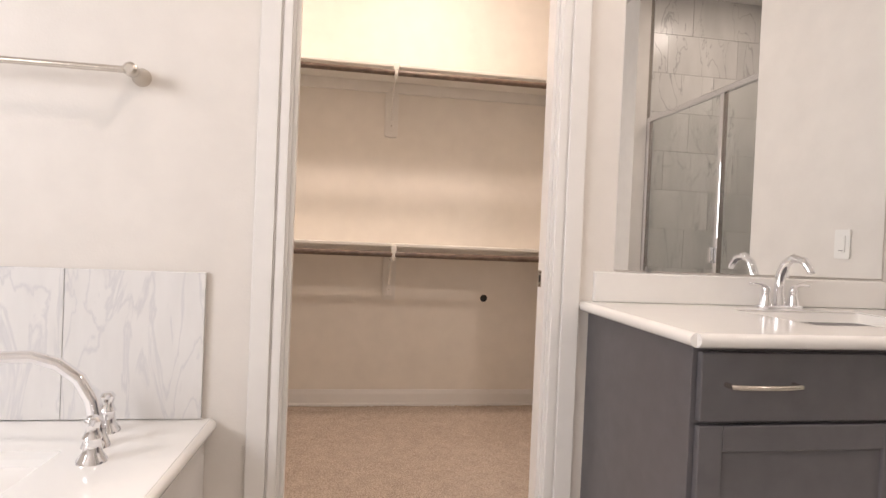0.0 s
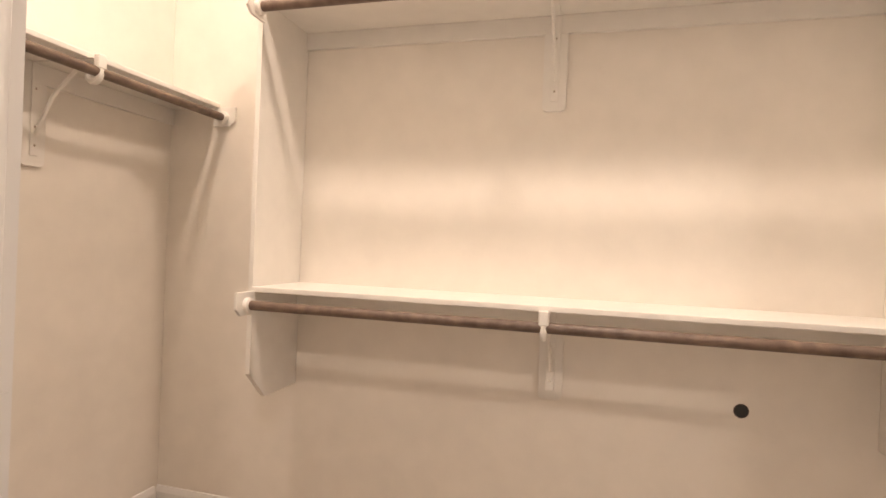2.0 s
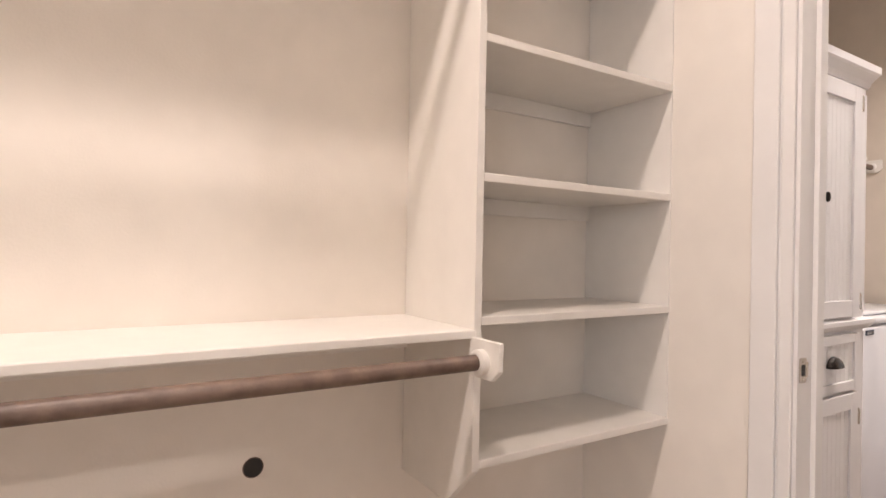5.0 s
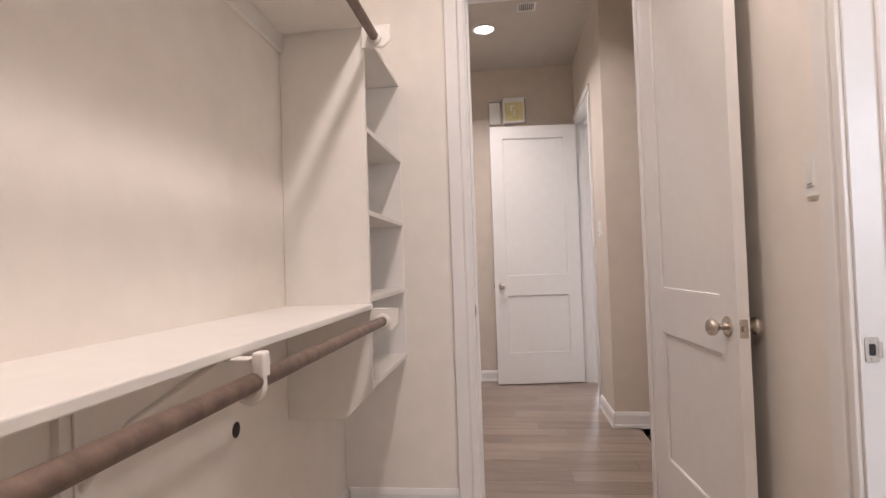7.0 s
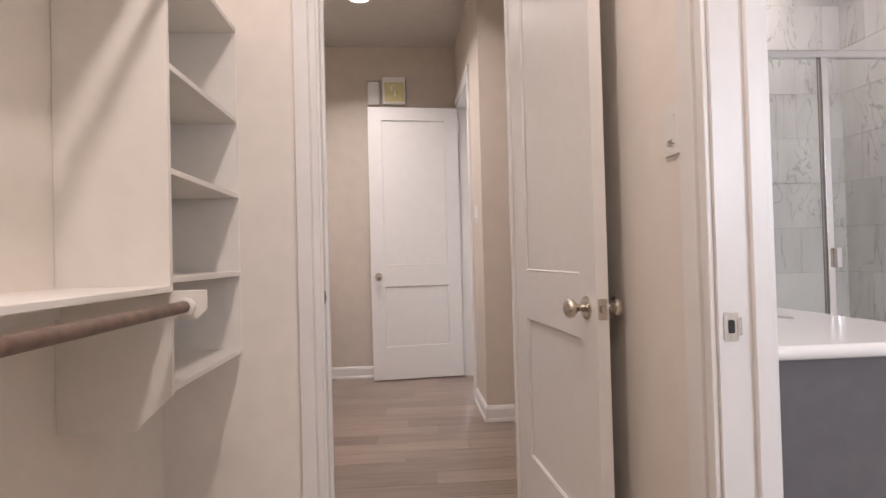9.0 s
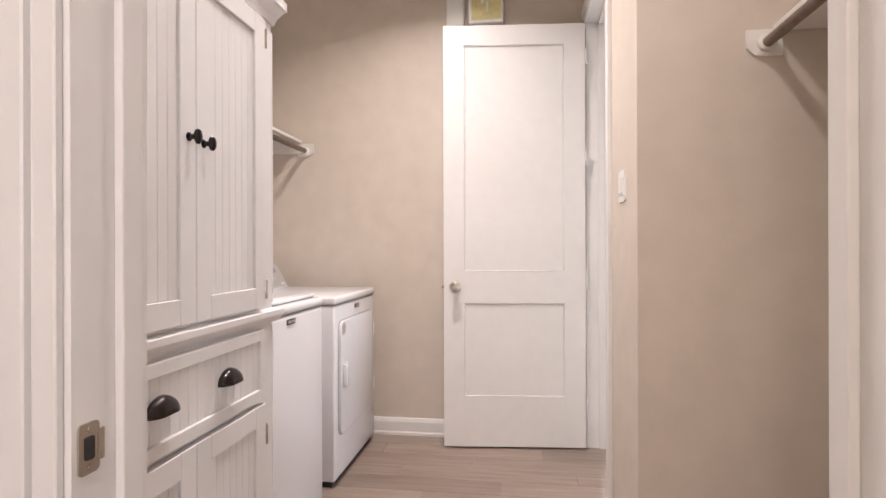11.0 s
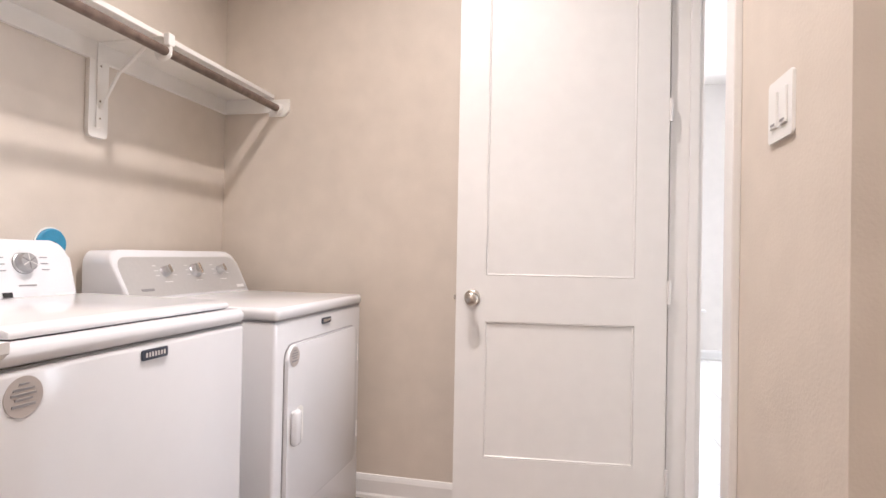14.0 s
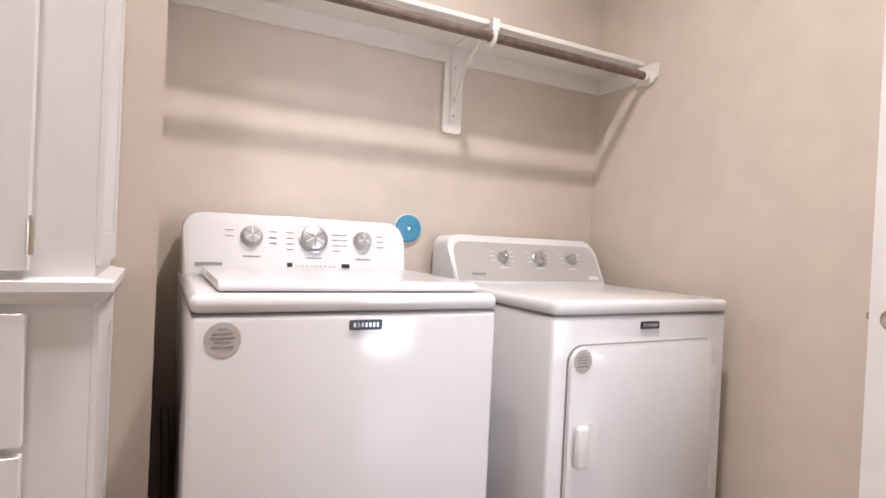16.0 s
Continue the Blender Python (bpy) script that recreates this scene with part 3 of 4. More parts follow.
tower = thing("shoe_shelves", "white painted open shoe shelves in the closet corner", "shelves")
for z in (0.737, 1.047, 1.36, 1.665, 2.035):
    part("shelf", box(XT + 0.0195, XE - 0.0005, YF + 0.002, YN - 0.001, z - 0.019, z, 0.002), SHELF, tower)
part("side_panel", extrude_poly([(YF + 0.004, 0.7185), (YN - 0.001, 0.7185), (YN - 0.001, 2.045), (YF + 0.004, 2.045)], 0.004, m=pose(XE - 0.0004, 0, 0, 0, 0, 90)), SHELF, tower)
for z in (0.737, 1.047, 1.36, 1.665):
    part("shelf_cleat", box(XT + 0.0195, XE - 0.005, YN - 0.014, YN - 0.0012, z - 0.065, z - 0.0195, 0.001), SHELF, tower)
tagged(part("wall_hole", lathe([(0.021, 0), (0.021, 0.0006)], pose(0.716, YN - 0.0008, 0.692, 90), 24), DARK), "round dark hole cut through the closet wall", "hole")
tagged(part("wall_hole_collar", lathe([(0.0235, 0), (0.0235, 0.0004)], pose(0.716, YN - 0.0003, 0.692, 90), 24), ROD), "worn ring round the wall hole", "ring")


def switch_plate(m, gangs, label):
    """A rocker switch plate. Local: the wall is y = 0, out is -y."""
    w = 0.07 + 0.046 * (gangs - 1)
    th = thing("light_switch", label, "switch", m=m)
    part("plate", extrude_poly(rounded(w, 0.115, 0.006), 0.006, m=Matrix.Translation((0, -0.006, 0)), bev=0.0015), PLASTIC, th)
    for g in range(gangs):
        x = (g - (gangs - 1) / 2) * 0.046
        part("rocker", box(x - 0.0165, x + 0.0165, -0.010, -0.005, -0.033, 0.033, 0.002), PLASTIC, th)
        part("dimmer_slot", box(x - 0.010, x + 0.010, -0.0108, -0.0098, -0.028, -0.024), INK, th)


switch_plate(pose(0.688, SY1, 1.355, 0, 0, 180), 1, "white rocker light switch on the closet wall")
switch_plate(pose(3.332, LYS, 1.378, 0, 0, 180), 2, "white dimmer light switch on the laundry wall")
switch_plate(pose(BE, -0.24, 1.10, 0, 0, -90), 1, "white light switch on the bathroom wall")
for x in (0.32, -0.95):
    cl = thing("ceiling_light", "round flush ceiling light in the closet, lit", "lamp", "closet ceiling lights", pose(x, 0.80, H))
    part("base", lathe([(0.15, -0.03), (0.15, 0)], None, 32), TRIM, cl, "", True)
    part("diffuser", lathe([(0.03, -0.085), (0.09, -0.075), (0.135, -0.05), (0.145, -0.031)], None, 32), LAMP, cl, "glowing white diffuser", True)

# ---- laundry ----


def downlight(x, y, label):
    th = thing("recessed_light", label, "lamp", "recessed downlights", pose(x, y, H))
    part("trim_ring", lathe([(0.098, -0.004), (0.094, -0.008), (0.078, -0.009), (0.075, -0.002), (0.098, 0.0)], None, 36), TRIM, th, "", True)
    part("lens", lathe([(0.0745, -0.006), (0.0745, -0.001)], None, 36), LAMP, th, "glowing lens")


downlight(3.60, 0.97, "lit recessed downlight in the laundry ceiling")
# assumed fixture out of view, added for the weaker laundry fill
downlight(2.45, 0.62, "assumed recessed downlight near the closet door, out of view, lit")
# bathroom fixture is also assumed, added overhead to light the room
downlight(0.4, -1.15, "assumed recessed downlight in the bathroom ceiling, out of view, lit")
vt = thing("ceiling_vent", "small white louvred air vent in the laundry ceiling", "vent", m=pose(3.27, 0.64, H) @ Matrix.Scale(0.62, 4))
part("frame", boxes([(-0.11, 0.11, -0.11, -0.085, -0.008, 0), (-0.11, 0.11, 0.085, 0.11, -0.008, 0), (-0.11, -0.085, -0.085, 0.085, -0.008, 0), (0.085, 0.11, -0.085, 0.085, -0.008, 0)], 0.002), TRIM, vt)
part("backing", box(-0.085, 0.085, -0.085, 0.085, -0.002, 0), DARK, vt)
for i in range(7):
    s = part("slat", box(-0.085, 0.085, -0.008, 0.008, -0.0008, 0.0008), TRIM, vt)
    s.matrix_basis = pose(0, -0.072 + i * 0.024, -0.006, 35)

# white cabinet: doors above, drawer and doors below
CX0, CX1, CF, CB = 1.95, 2.745, 1.246, LYH - 0.002
cab = thing("linen_cabinet", "tall white painted cabinet with beadboard doors and drawer", "cabinet")
part("body", boxes([(CX0, CX1, CF + 0.0005, CB, 0.09, 1.83)], 0.002), CABW, cab)
part("plinth", boxes([(CX0 + 0.02, CX1 - 0.02, CF + 0.03, CB, 0, 0.09)], 0.002), CABW, cab)


def moulding(name, z0, prof):
    """A moulding round the front and the two sides; prof: (out, up) pairs."""
    bm = bmesh.new()
    path = [(CX0, CB, -1, 0), (CX0, CF, -1, -1), (CX1, CF, 1, -1), (CX1, CB, 1, 0)]
    rings = [[bm.verts.new((x + dx * u, y + dy * u, z0 + v)) for u, v in prof] for x, y, dx, dy in path]
    for a, b in zip(rings, rings[1:]):
        for i in range(len(prof)):
            k = (i + 1) % len(prof)
            bm.faces.new((a[i], b[i], b[k], a[k]))
    bm.faces.new(rings[0])
    bm.faces.new(rings[-1][::-1])
    part(name, bm, CABW, cab)


moulding("crown", 1.80, [(-0.002, 0), (0.006, 0), (0.012, 0.02), (0.028, 0.045), (0.034, 0.05), (0.034, 0.075), (-0.002, 0.075)])
moulding("waist_moulding", 0.945, [(-0.002, 0), (0.012, 0.0), (0.022, 0.012), (0.026, 0.018), (0.026, 0.032), (-0.002, 0.038)])
moulding("base_moulding", 0.02, [(-0.002, 0), (0.014, 0), (0.014, 0.075), (0.006, 0.09), (-0.002, 0.09)])


def bead_front(name, x0, x1, z0, z1, stile, label, hinge_x=None):
    y = CF
    d = part(name, boxes([(x0, x0 + stile, y - 0.020, y - 0.0005, z0, z1), (x1 - stile, x1, y - 0.020, y - 0.0005, z0, z1), (x0 + stile, x1 - stile, y - 0.020, y - 0.0005, z0, z0 + stile),
                          (x0 + stile, x1 - stile, y - 0.020, y - 0.0005, z1 - stile, z1)], 0.0015), CABW, cab, label)
    a, b = x0 + stile, x1 - stile
    n = max(2, round((b - a) / 0.031))
    for i in range(n):
        u = a + (b - a) * i / n
        part("bead_board", box(u + 0.0003, u + (b - a) / n - 0.0003, y - 0.0125, y - 0.001, z0 + stile, z1 - stile, 0.0013, 1), CABW, d)
    return d


def oval_knob(parent, x, z):
    m = pose(x, CF - 0.020, z, 90)
    k = part("knob", lathe([(0.006, 0), (0.0055, 0.014), (0.010, 0.017), (0.0155, 0.021), (0.0165, 0.026), (0.013, 0.031), (0.005, 0.0335)], m @ Matrix.Diagonal((0.68, 1.0, 0.85, 1)), 20), BRONZE, parent, "dark bronze knob", True)
    part("rose", lathe([(0.010, 0), (0.009, 0.002)], m, 18), BRONZE, k)


def cup_pull(parent, x, z):
    bm = bmesh.new()
    n, k = 16, 7
    rings = []
    for j in range(k + 1):
        b = radians(90 * j / k)
        rings.append([bm.verts.new((x + 0.046 * math.cos(radians(180 * i / n)) * (0.35 + 0.65 * math.cos(b)) , CF - 0.020 - 0.026 * math.sin(b) - 0.001, z - 0.016 + 0.036 * math.sin(radians(180 * i / n)) * math.cos(b) ** 0.8)) for i in range(n + 1)])
    for a, b in zip(rings, rings[1:]):
        for i in range(n):
            bm.faces.new((a[i], a[i + 1], b[i + 1], b[i]))
    ob = part("cup_pull", bm, BRONZE, parent, "dark bronze cup pull", True)
    so = ob.modifiers.new("thick", "SOLIDIFY")
    so.thickness = 0.002


mid = 2.342
d1 = bead_front("door", CX0 + 0.03, mid - 0.0015, 0.992, 1.785, 0.055, "beadboard cabinet door")
d2 = bead_front("door", mid + 0.0015, CX1 - 0.080, 0.992, 1.785, 0.055, "beadboard cabinet door")
oval_knob(d1, mid - 0.027, 1.39)
oval_knob(d2, mid + 0.027, 1.385)
dr = bead_front("drawer", CX0 + 0.03, CX1 - 0.080, 0.742, 0.932, 0.03, "beadboard drawer front")
cup_pull(dr, mid - 0.125, 0.847)
cup_pull(dr, mid + 0.125, 0.847)
l1 = bead_front("lower_door", CX0 + 0.03, mid - 0.0015, 0.12, 0.728, 0.055, "beadboard cabinet door")
l2 = bead_front("lower_door", mid + 0.0015, CX1 - 0.080, 0.12, 0.728, 0.055, "beadboard cabinet door")
for z in (0.22, 0.64, 1.04, 1.73):
    for x in (CX0 + 0.028, CX1 - 0.078):
        hg = part("hinge", tube([(x, CF - 0.019, z - 0.025), (x, CF - 0.019, z + 0.025)], 0.005, 10), NICKEL, cab, "small steel butt hinge")
        part("finial", lathe([(0.0045, 0), (0.003, 0.005), (0.001, 0.007)], pose(x, CF - 0.019, z + 0.025), 10), NICKEL, hg)
for z0, z1 in ((0.12, 0.93), (1.0, 1.78)):
    sp = part("side_frame", boxes([(CX1 - 0.001, CX1 + 0.008, CF, CF + 0.045, z0, z1), (CX1 - 0.001, CX1 + 0.008, CB - 0.04, CB, z0, z1), (CX1 - 0.001, CX1 + 0.008, CF + 0.045, CB - 0.04, z0, z0 + 0.05),
                                   (CX1 - 0.001, CX1 + 0.008, CF + 0.045, CB - 0.04, z1 - 0.05, z1)], 0.001), CABW, cab)
    for i in range(4):
        u0 = CF + 0.045 + i * (CB - CF - 0.085) / 4
        part("bead_board", box(CX1 - 0.001, CX1 + 0.004, u0 + 0.001, u0 + (CB - CF - 0.085) / 4 - 0.001, z0 + 0.05, z1 - 0.05, 0.0018, 1), CABW, sp)


def text(name, body, size, m, mat, parent, bold=False):
    cu = bpy.data.curves.new(name, "FONT")
    cu.body, cu.size, cu.align_x, cu.align_y, cu.extrude = body, size, "CENTER", "CENTER", 0.0003
    tmp = bpy.data.objects.new("tmp", cu)
    scene.collection.objects.link(tmp)
    bpy.context.view_layer.update()
    me = bpy.data.meshes.new_from_object(tmp.evaluated_get(bpy.context.evaluated_depsgraph_get()))
    bpy.data.objects.remove(tmp)
    me.materials.clear()
    me.materials.append(mat)
    ob = new(name, me)
    ob.parent = parent
    ob.matrix_basis = m
    return ob


def bars(parent, m, rows, mat=INK, name="print_line"):
    """Illegible small print as thin bars: rows of (x, z, width, height)."""
    bm = bmesh.new()
    for x, z, w, h in rows:
        box(x - w / 2, x + w / 2, -0.0006, 0.0002, z - h / 2, z + h / 2, bm=bm)
    ob = tagged(part(name, bm, mat, parent), kind="stuff")
    ob.data.transform(m)
    return ob


def dial(parent, m, r, bladed=True):
    d = part("dial", lathe([(r * 1.12, 0), (r * 1.12, 0.004), (r, 0.006), (r * 0.93, 0.022), (r * 0.82, 0.025), (0.002, 0.025)], m, 32), STEEL, parent, "round brushed steel control dial", True)
    if bladed:
        for k in range(6):
            g = part("dial_grip", box(-r * 0.05, r * 0.05, r * 0.12, r * 0.8, 0.0245, 0.0262), INK if k % 2 else PLASTIC, d)
            g.data.transform(m @ pose(0, 0, 0, 0, 0, 60 * k))
    else:
        g = part("dial_grip", box(-r * 0.16, r * 0.16, -r * 0.85, r * 0.85, 0.02, 0.033, 0.002), NICKEL, d)
        g.data.transform(m)


def sticker(parent, x, y, z, r, mat):
    st = part("round_sticker", lathe([(r, 0), (r, 0.0006)], pose(x, y, z, 90), 36), mat, parent, "round service sticker with small print")
    rws = [(0, r * 0.62, r * 0.5, r * 0.10), (0, r * 0.36, r * 1.1, r * 0.12), (0, r * 0.12, r * 1.3, r * 0.12), (0, -r * 0.12, r * 0.9, r * 0.12), (0, -r * 0.42, r * 1.2, r * 0.15)]
    bars(st, Matrix.Translation((x, y - 0.0008, z)), rws)


def console(parent, x0, x1, yf, yb, z0, z1, lean, face_mat, mat, r=0.05):
    """A rounded control housing leaning back. Returns the pose of its face: x along it, z up it, out is -y."""
    w, h = x1 - x0, z1 - z0
    pts = [(-w / 2, 0), (w / 2, 0)]
    for cx, a0 in ((w / 2 - r, 0), (-w / 2 + r, 90)):
        for i in range(7):
            a = radians(a0 + 15 * i)
            pts.append((cx + r * math.cos(a), h - r + r * math.sin(a)))
    bm = bmesh.new()
    f = [bm.verts.new((u, lean * v, v)) for u, v in pts]
    b = [bm.verts.new((u * 1.0, yb - yf, min(v, h * 0.98))) for u, v in pts]
    n = len(pts)
    bm.faces.new(f)
    bm.faces.new(b[::-1])
    for i in range(n):
        bm.faces.new((f[i], b[i], b[(i + 1) % n], f[(i + 1) % n]))
    bmesh.ops.bevel(bm, geom=[e for e in bm.edges if all(v in f for v in e.verts)], offset=0.010, segments=3, affect="EDGES", profile=0.5)
    ob = part("control_console", bm, mat, parent, "", True)
    ob.matrix_basis = Matrix.Translation(((x0 + x1) / 2, yf, z0))
    inset = [(u * 0.955, 0.014 + v * 0.90) for u, v in pts]
    tilt = -math.degrees(math.atan(lean))
    mf = Matrix.Translation(((x0 + x1) / 2, yf, z0)) @ pose(0, 0, 0, tilt)
    part("control_face", extrude_poly(inset, 0.004, m=mf @ Matrix.Translation((0, -0.0015, 0))), face_mat, parent)
    return mf


# washer
WX0, WX1, WF, WB = 2.885, 3.575, 1.405, 2.13
wa = thing("washing_machine", "white top-loading washing machine with closed lid and dials", "washing machine")
part("cabinet", box(WX0, WX1, WF, WB, 0.03, 0.898, 0.012, 3), APPL, wa, "", True)
part("base_gap", box(WX0 + 0.02, WX1 - 0.02, WF + 0.02, WB - 0.02, 0.0, 0.03), DARK, wa)
part("top_seam", box(WX0 + 0.003, WX1 - 0.003, WF + 0.004, WB, 0.898, 0.901), INK, wa)
part("top_deck", box(WX0 - 0.002, WX1 + 0.002, WF - 0.004, WB, 0.901, 0.941, 0.019, 5), APPL, wa, "", True)
lid = extrude_poly([(0, 0), (0.50, 0.0), (0.50, 0.020), (0.47, 0.026), (0.03, 0.022), (0.0, 0.014)], WX1 - WX0 - 0.09, m=pose(WX0 + 0.05, WF + 0.022, 0.943, 0, 0, 90) @ Matrix.Diagonal((1, -1, 1, 1)), bev=0.006)
part("lid_gap", box(WX0 + 0.06, WX1 - 0.05, WF + 0.028, WF + 0.5, 0.936, 0.944), DARK, wa)
part("lid", lid, APPL, wa, "closed glossy white lid", True)
mf = console(wa, WX0 + 0.005, WX1 - 0.005, WF + 0.545, WB + 0.01, 0.930, 1.118, 0.32, APPL, APPL)
for u, r in ((-0.155, 0.029), (0.03, 0.041), (0.19, 0.027)):
    dial(wa, mf @ Matrix.Translation((u, -0.002, 0.128)) @ pose(0, 0, 0, 90), r)
rw = []
for u, n0 in ((-0.155, 5), (0.03, 8), (0.19, 6)):
    for i in range(n0):
        s = -1 if i % 2 else 1
        rw.append((u + s * (0.062 if u != 0.03 else 0.072), 0.145 - (i // 2) * 0.018, 0.022, 0.003))
    rw.append((u, 0.066, 0.05, 0.004))
rw += [(-0.02 + i * 0.014, 0.04, 0.006, 0.003) for i in range(9)]
bars(wa, mf @ Matrix.Translation((0, -0.003, 0)), rw)
bars(wa, mf @ Matrix.Translation((0, -0.003, 0)), [(-0.045, 0.042, 0.016, 0.014), (0.13, 0.042, 0.026, 0.014)], DARK, "button")
bars(wa, mf @ Matrix.Translation((0, -0.003, 0)), [(-0.272, 0.04, 0.072, 0.011)], INK, "logo_mark")
bars(wa, mf @ Matrix.Translation((0, -0.003, 0)), [(0.29, 0.028, 0.055, 0.018)], PAPER, "paper_label")


def badge(parent, x, y, z):
    b = part("badge", extrude_poly(rounded(0.074, 0.022, 0.003), 0.004, m=Matrix.Translation((x, y - 0.004, z)), bev=0.001), BADGE, parent, "small dark metal badge")
    bars(b, Matrix.Translation((x, y - 0.0043, z)), [(-0.026 + i * 0.0087, 0, 0.0055, 0.010) for i in range(7)], CHROME, "badge_mark")


badge(wa, 3.236, WF, 0.874)
sticker(wa, 2.945, WF - 0.0008, 0.852, 0.034, LABEL)
for x in (WX0 + 0.06, WX1 - 0.06):
    for y in (WF + 0.06, WB - 0.06):
        part("foot", lathe([(0.02, 0), (0.02, 0.012), (0.01, 0.014), (0.01, 0.03)], Matrix.Translation((x, y, 0)), 14), DARK, wa)

# dryer
DX0, DX1, DF, DB = 3.762, 4.472, 1.418, 2.145
dy = thing("dryer", "white front-loading dryer with grey control console", "dryer")
part("cabinet", box(DX0, DX1, DF, DB, 0.03, 0.876, 0.012, 3), APPL, dy, "", True)
part("base_gap", box(DX0 + 0.02, DX1 - 0.02, DF + 0.02, DB - 0.02, 0.0, 0.03), DARK, dy)
part("top_seam", box(DX0 + 0.003, DX1 - 0.003, DF + 0.003, DB, 0.876, 0.880), INK, dy)
part("top_deck", box(DX0 - 0.002, DX1 + 0.002, DF - 0.006, DB, 0.880, 0.921, 0.016, 4), APPL, dy, "", True)
mf = console(dy, DX0 + 0.002, DX1 - 0.002, DF + 0.54, DB + 0.005, 0.918, 1.095, 0.55, SILVER, APPL)
for u, r in ((-0.13, 0.019), (0.04, 0.026), (0.20, 0.019)):
    dial(dy, mf @ Matrix.Translation((u, -0.002, 0.11)) @ pose(0, 0, 0, 90), r, False)
bars(dy, mf @ Matrix.Translation((0, -0.003, 0)), [(u + s * 0.045, 0.135 - i * 0.02, 0.018, 0.003) for u in (-0.13, 0.04, 0.20) for s in (-1, 1) for i in range(3)] + [(u, 0.068, 0.04, 0.0035) for u in (-0.13, 0.04, 0.20)], PAPER)
bars(dy, mf @ Matrix.Translation((0, -0.003, 0)), [(-0.25, 0.04, 0.06, 0.010)], INK, "logo_mark")
bars(dy, mf @ Matrix.Translation((0, -0.003, 0)), [(0.295, 0.03, 0.05, 0.014)], PAPER, "paper_label")
dd = part("door_seam", extrude_poly(rounded(0.593, 0.57, 0.05), 0.002, m=Matrix.Translation((4.112, DF - 0.0022, 0.515))), INK, dy)
dp = part("door", extrude_poly(rounded(0.585, 0.562, 0.048), 0.016, m=Matrix.Translation((4.112, DF - 0.016, 0.515)), bev=0.004), APPL, dy, "white square dryer door", True)
hx = 3.866
part("door_handle", box(hx - 0.03, hx + 0.012, DF - 0.040, DF - 0.014, 0.47, 0.585, 0.012, 3), APPL, dp, "white recessed pull handle", True)
part("handle_recess", extrude_poly(rounded(0.05, 0.12, 0.02), 0.001, m=Matrix.Translation((hx + 0.034, DF - 0.0168, 0.527))), PLASTIC, dp)
for z in (0.36, 0.68):
    part("door_hinge", box(4.402, 4.410, DF - 0.019, DF - 0.0, z - 0.035, z + 0.035, 0.002), PLASTIC, dp)
badge(dy, 4.122, DF - 0.001, 0.847)
sticker(dy, 3.858, DF - 0.0168, 0.757, 0.032, LABEL)
for x in (DX0 + 0.06, DX1 - 0.06):
    for y in (DF + 0.06, DB - 0.06):
        part("foot", lathe([(0.02, 0), (0.02, 0.012), (0.01, 0.014), (0.01, 0.03)], Matrix.Translation((x, y, 0)), 14), DARK, dy)

hanging_shelf("laundry_shelf", "white shelf with dark wooden rod above washer and dryer", LXN, LX1, 1.845, LYN, 1.915, 1.888, 1.775, (3.825,), None, True)
al = pose(LXA, AYS, 0, 0, 0, 180)
hanging_shelf("alcove_shelf", "white shelf with dark wooden rod in the hall alcove", 0.0, LXA - LX0, 1.845, 0.0, -0.27, -0.295, 1.785, (0.6,), al)
bl = thing("blue_cap", "round bright blue plastic cap on the laundry wall", "cap", m=pose(3.665, LYN, 1.108, 90))
part("disc", lathe([(0.052, 0), (0.052, 0.012), (0.048, 0.016), (0.012, 0.017), (0.010, 0.013), (0.002, 0.013)], None, 36), BLUE, bl, "", True)
part("screw", lathe([(0.006, 0.0135), (0.005, 0.016)], None, 12), NICKEL, bl)
part("rim", lathe([(0.056, 0), (0.056, 0.005), (0.052, 0.006)], None, 36), PLASTIC, bl, "", True)
hs = tagged(part("drain_hose", tube([(2.862, 2.0, 0.55 + 0.0)] + [(2.862 + 0.006 * math.sin(a / 3), 1.95 - 0.03 * a / 4, 0.55 - 0.035 * a) for a in range(1, 13)] + [(2.862, 1.88, 0.03)], 0.012, 10), HOSE, None, "", True),
            "grey drain hose hanging beside the washing machine", "hose")

# chime box and sensor on the end wall
ch = thing("chime_box", "yellow-fronted chime box with clear cover on the wall", "chime box", m=pose(LX1, 0.738, 2.63, 0, 0, -90))
part("base", box(-0.105, 0.105, -0.045, 0, -0.125, 0.125, 0.006), PLASTIC, ch)
part("yellow_card", box(-0.085, 0.092, -0.048, -0.044, -0.105, 0.075, 0.001), YELLOW, ch, "pale yellow instruction card")
part("side_cover", box(0.106, 0.112, -0.046, 0, -0.125, 0.1, 0.001), NICKEL, ch)
bars(ch, Matrix.Translation((0, -0.0485, 0)), [(-0.02, 0.02, 0.018, 0.05), (0.0, 0.045, 0.05, 0.006), (0.01, -0.03, 0.012, 0.06)], PAPER)
sn = thing("sensor_box", "narrow white sensor box beside the chime", "sensor", m=pose(LX1, 0.913, 2.61, 0, 0, -90))
part("housing", box(-0.065, 0.045, -0.035, 0, -0.11, 0.11, 0.01, 3), PLASTIC, sn, "", True)
part("cap", box(-0.067, 0.047, -0.037, 0, 0.105, 0.112, 0.002), INK, sn)

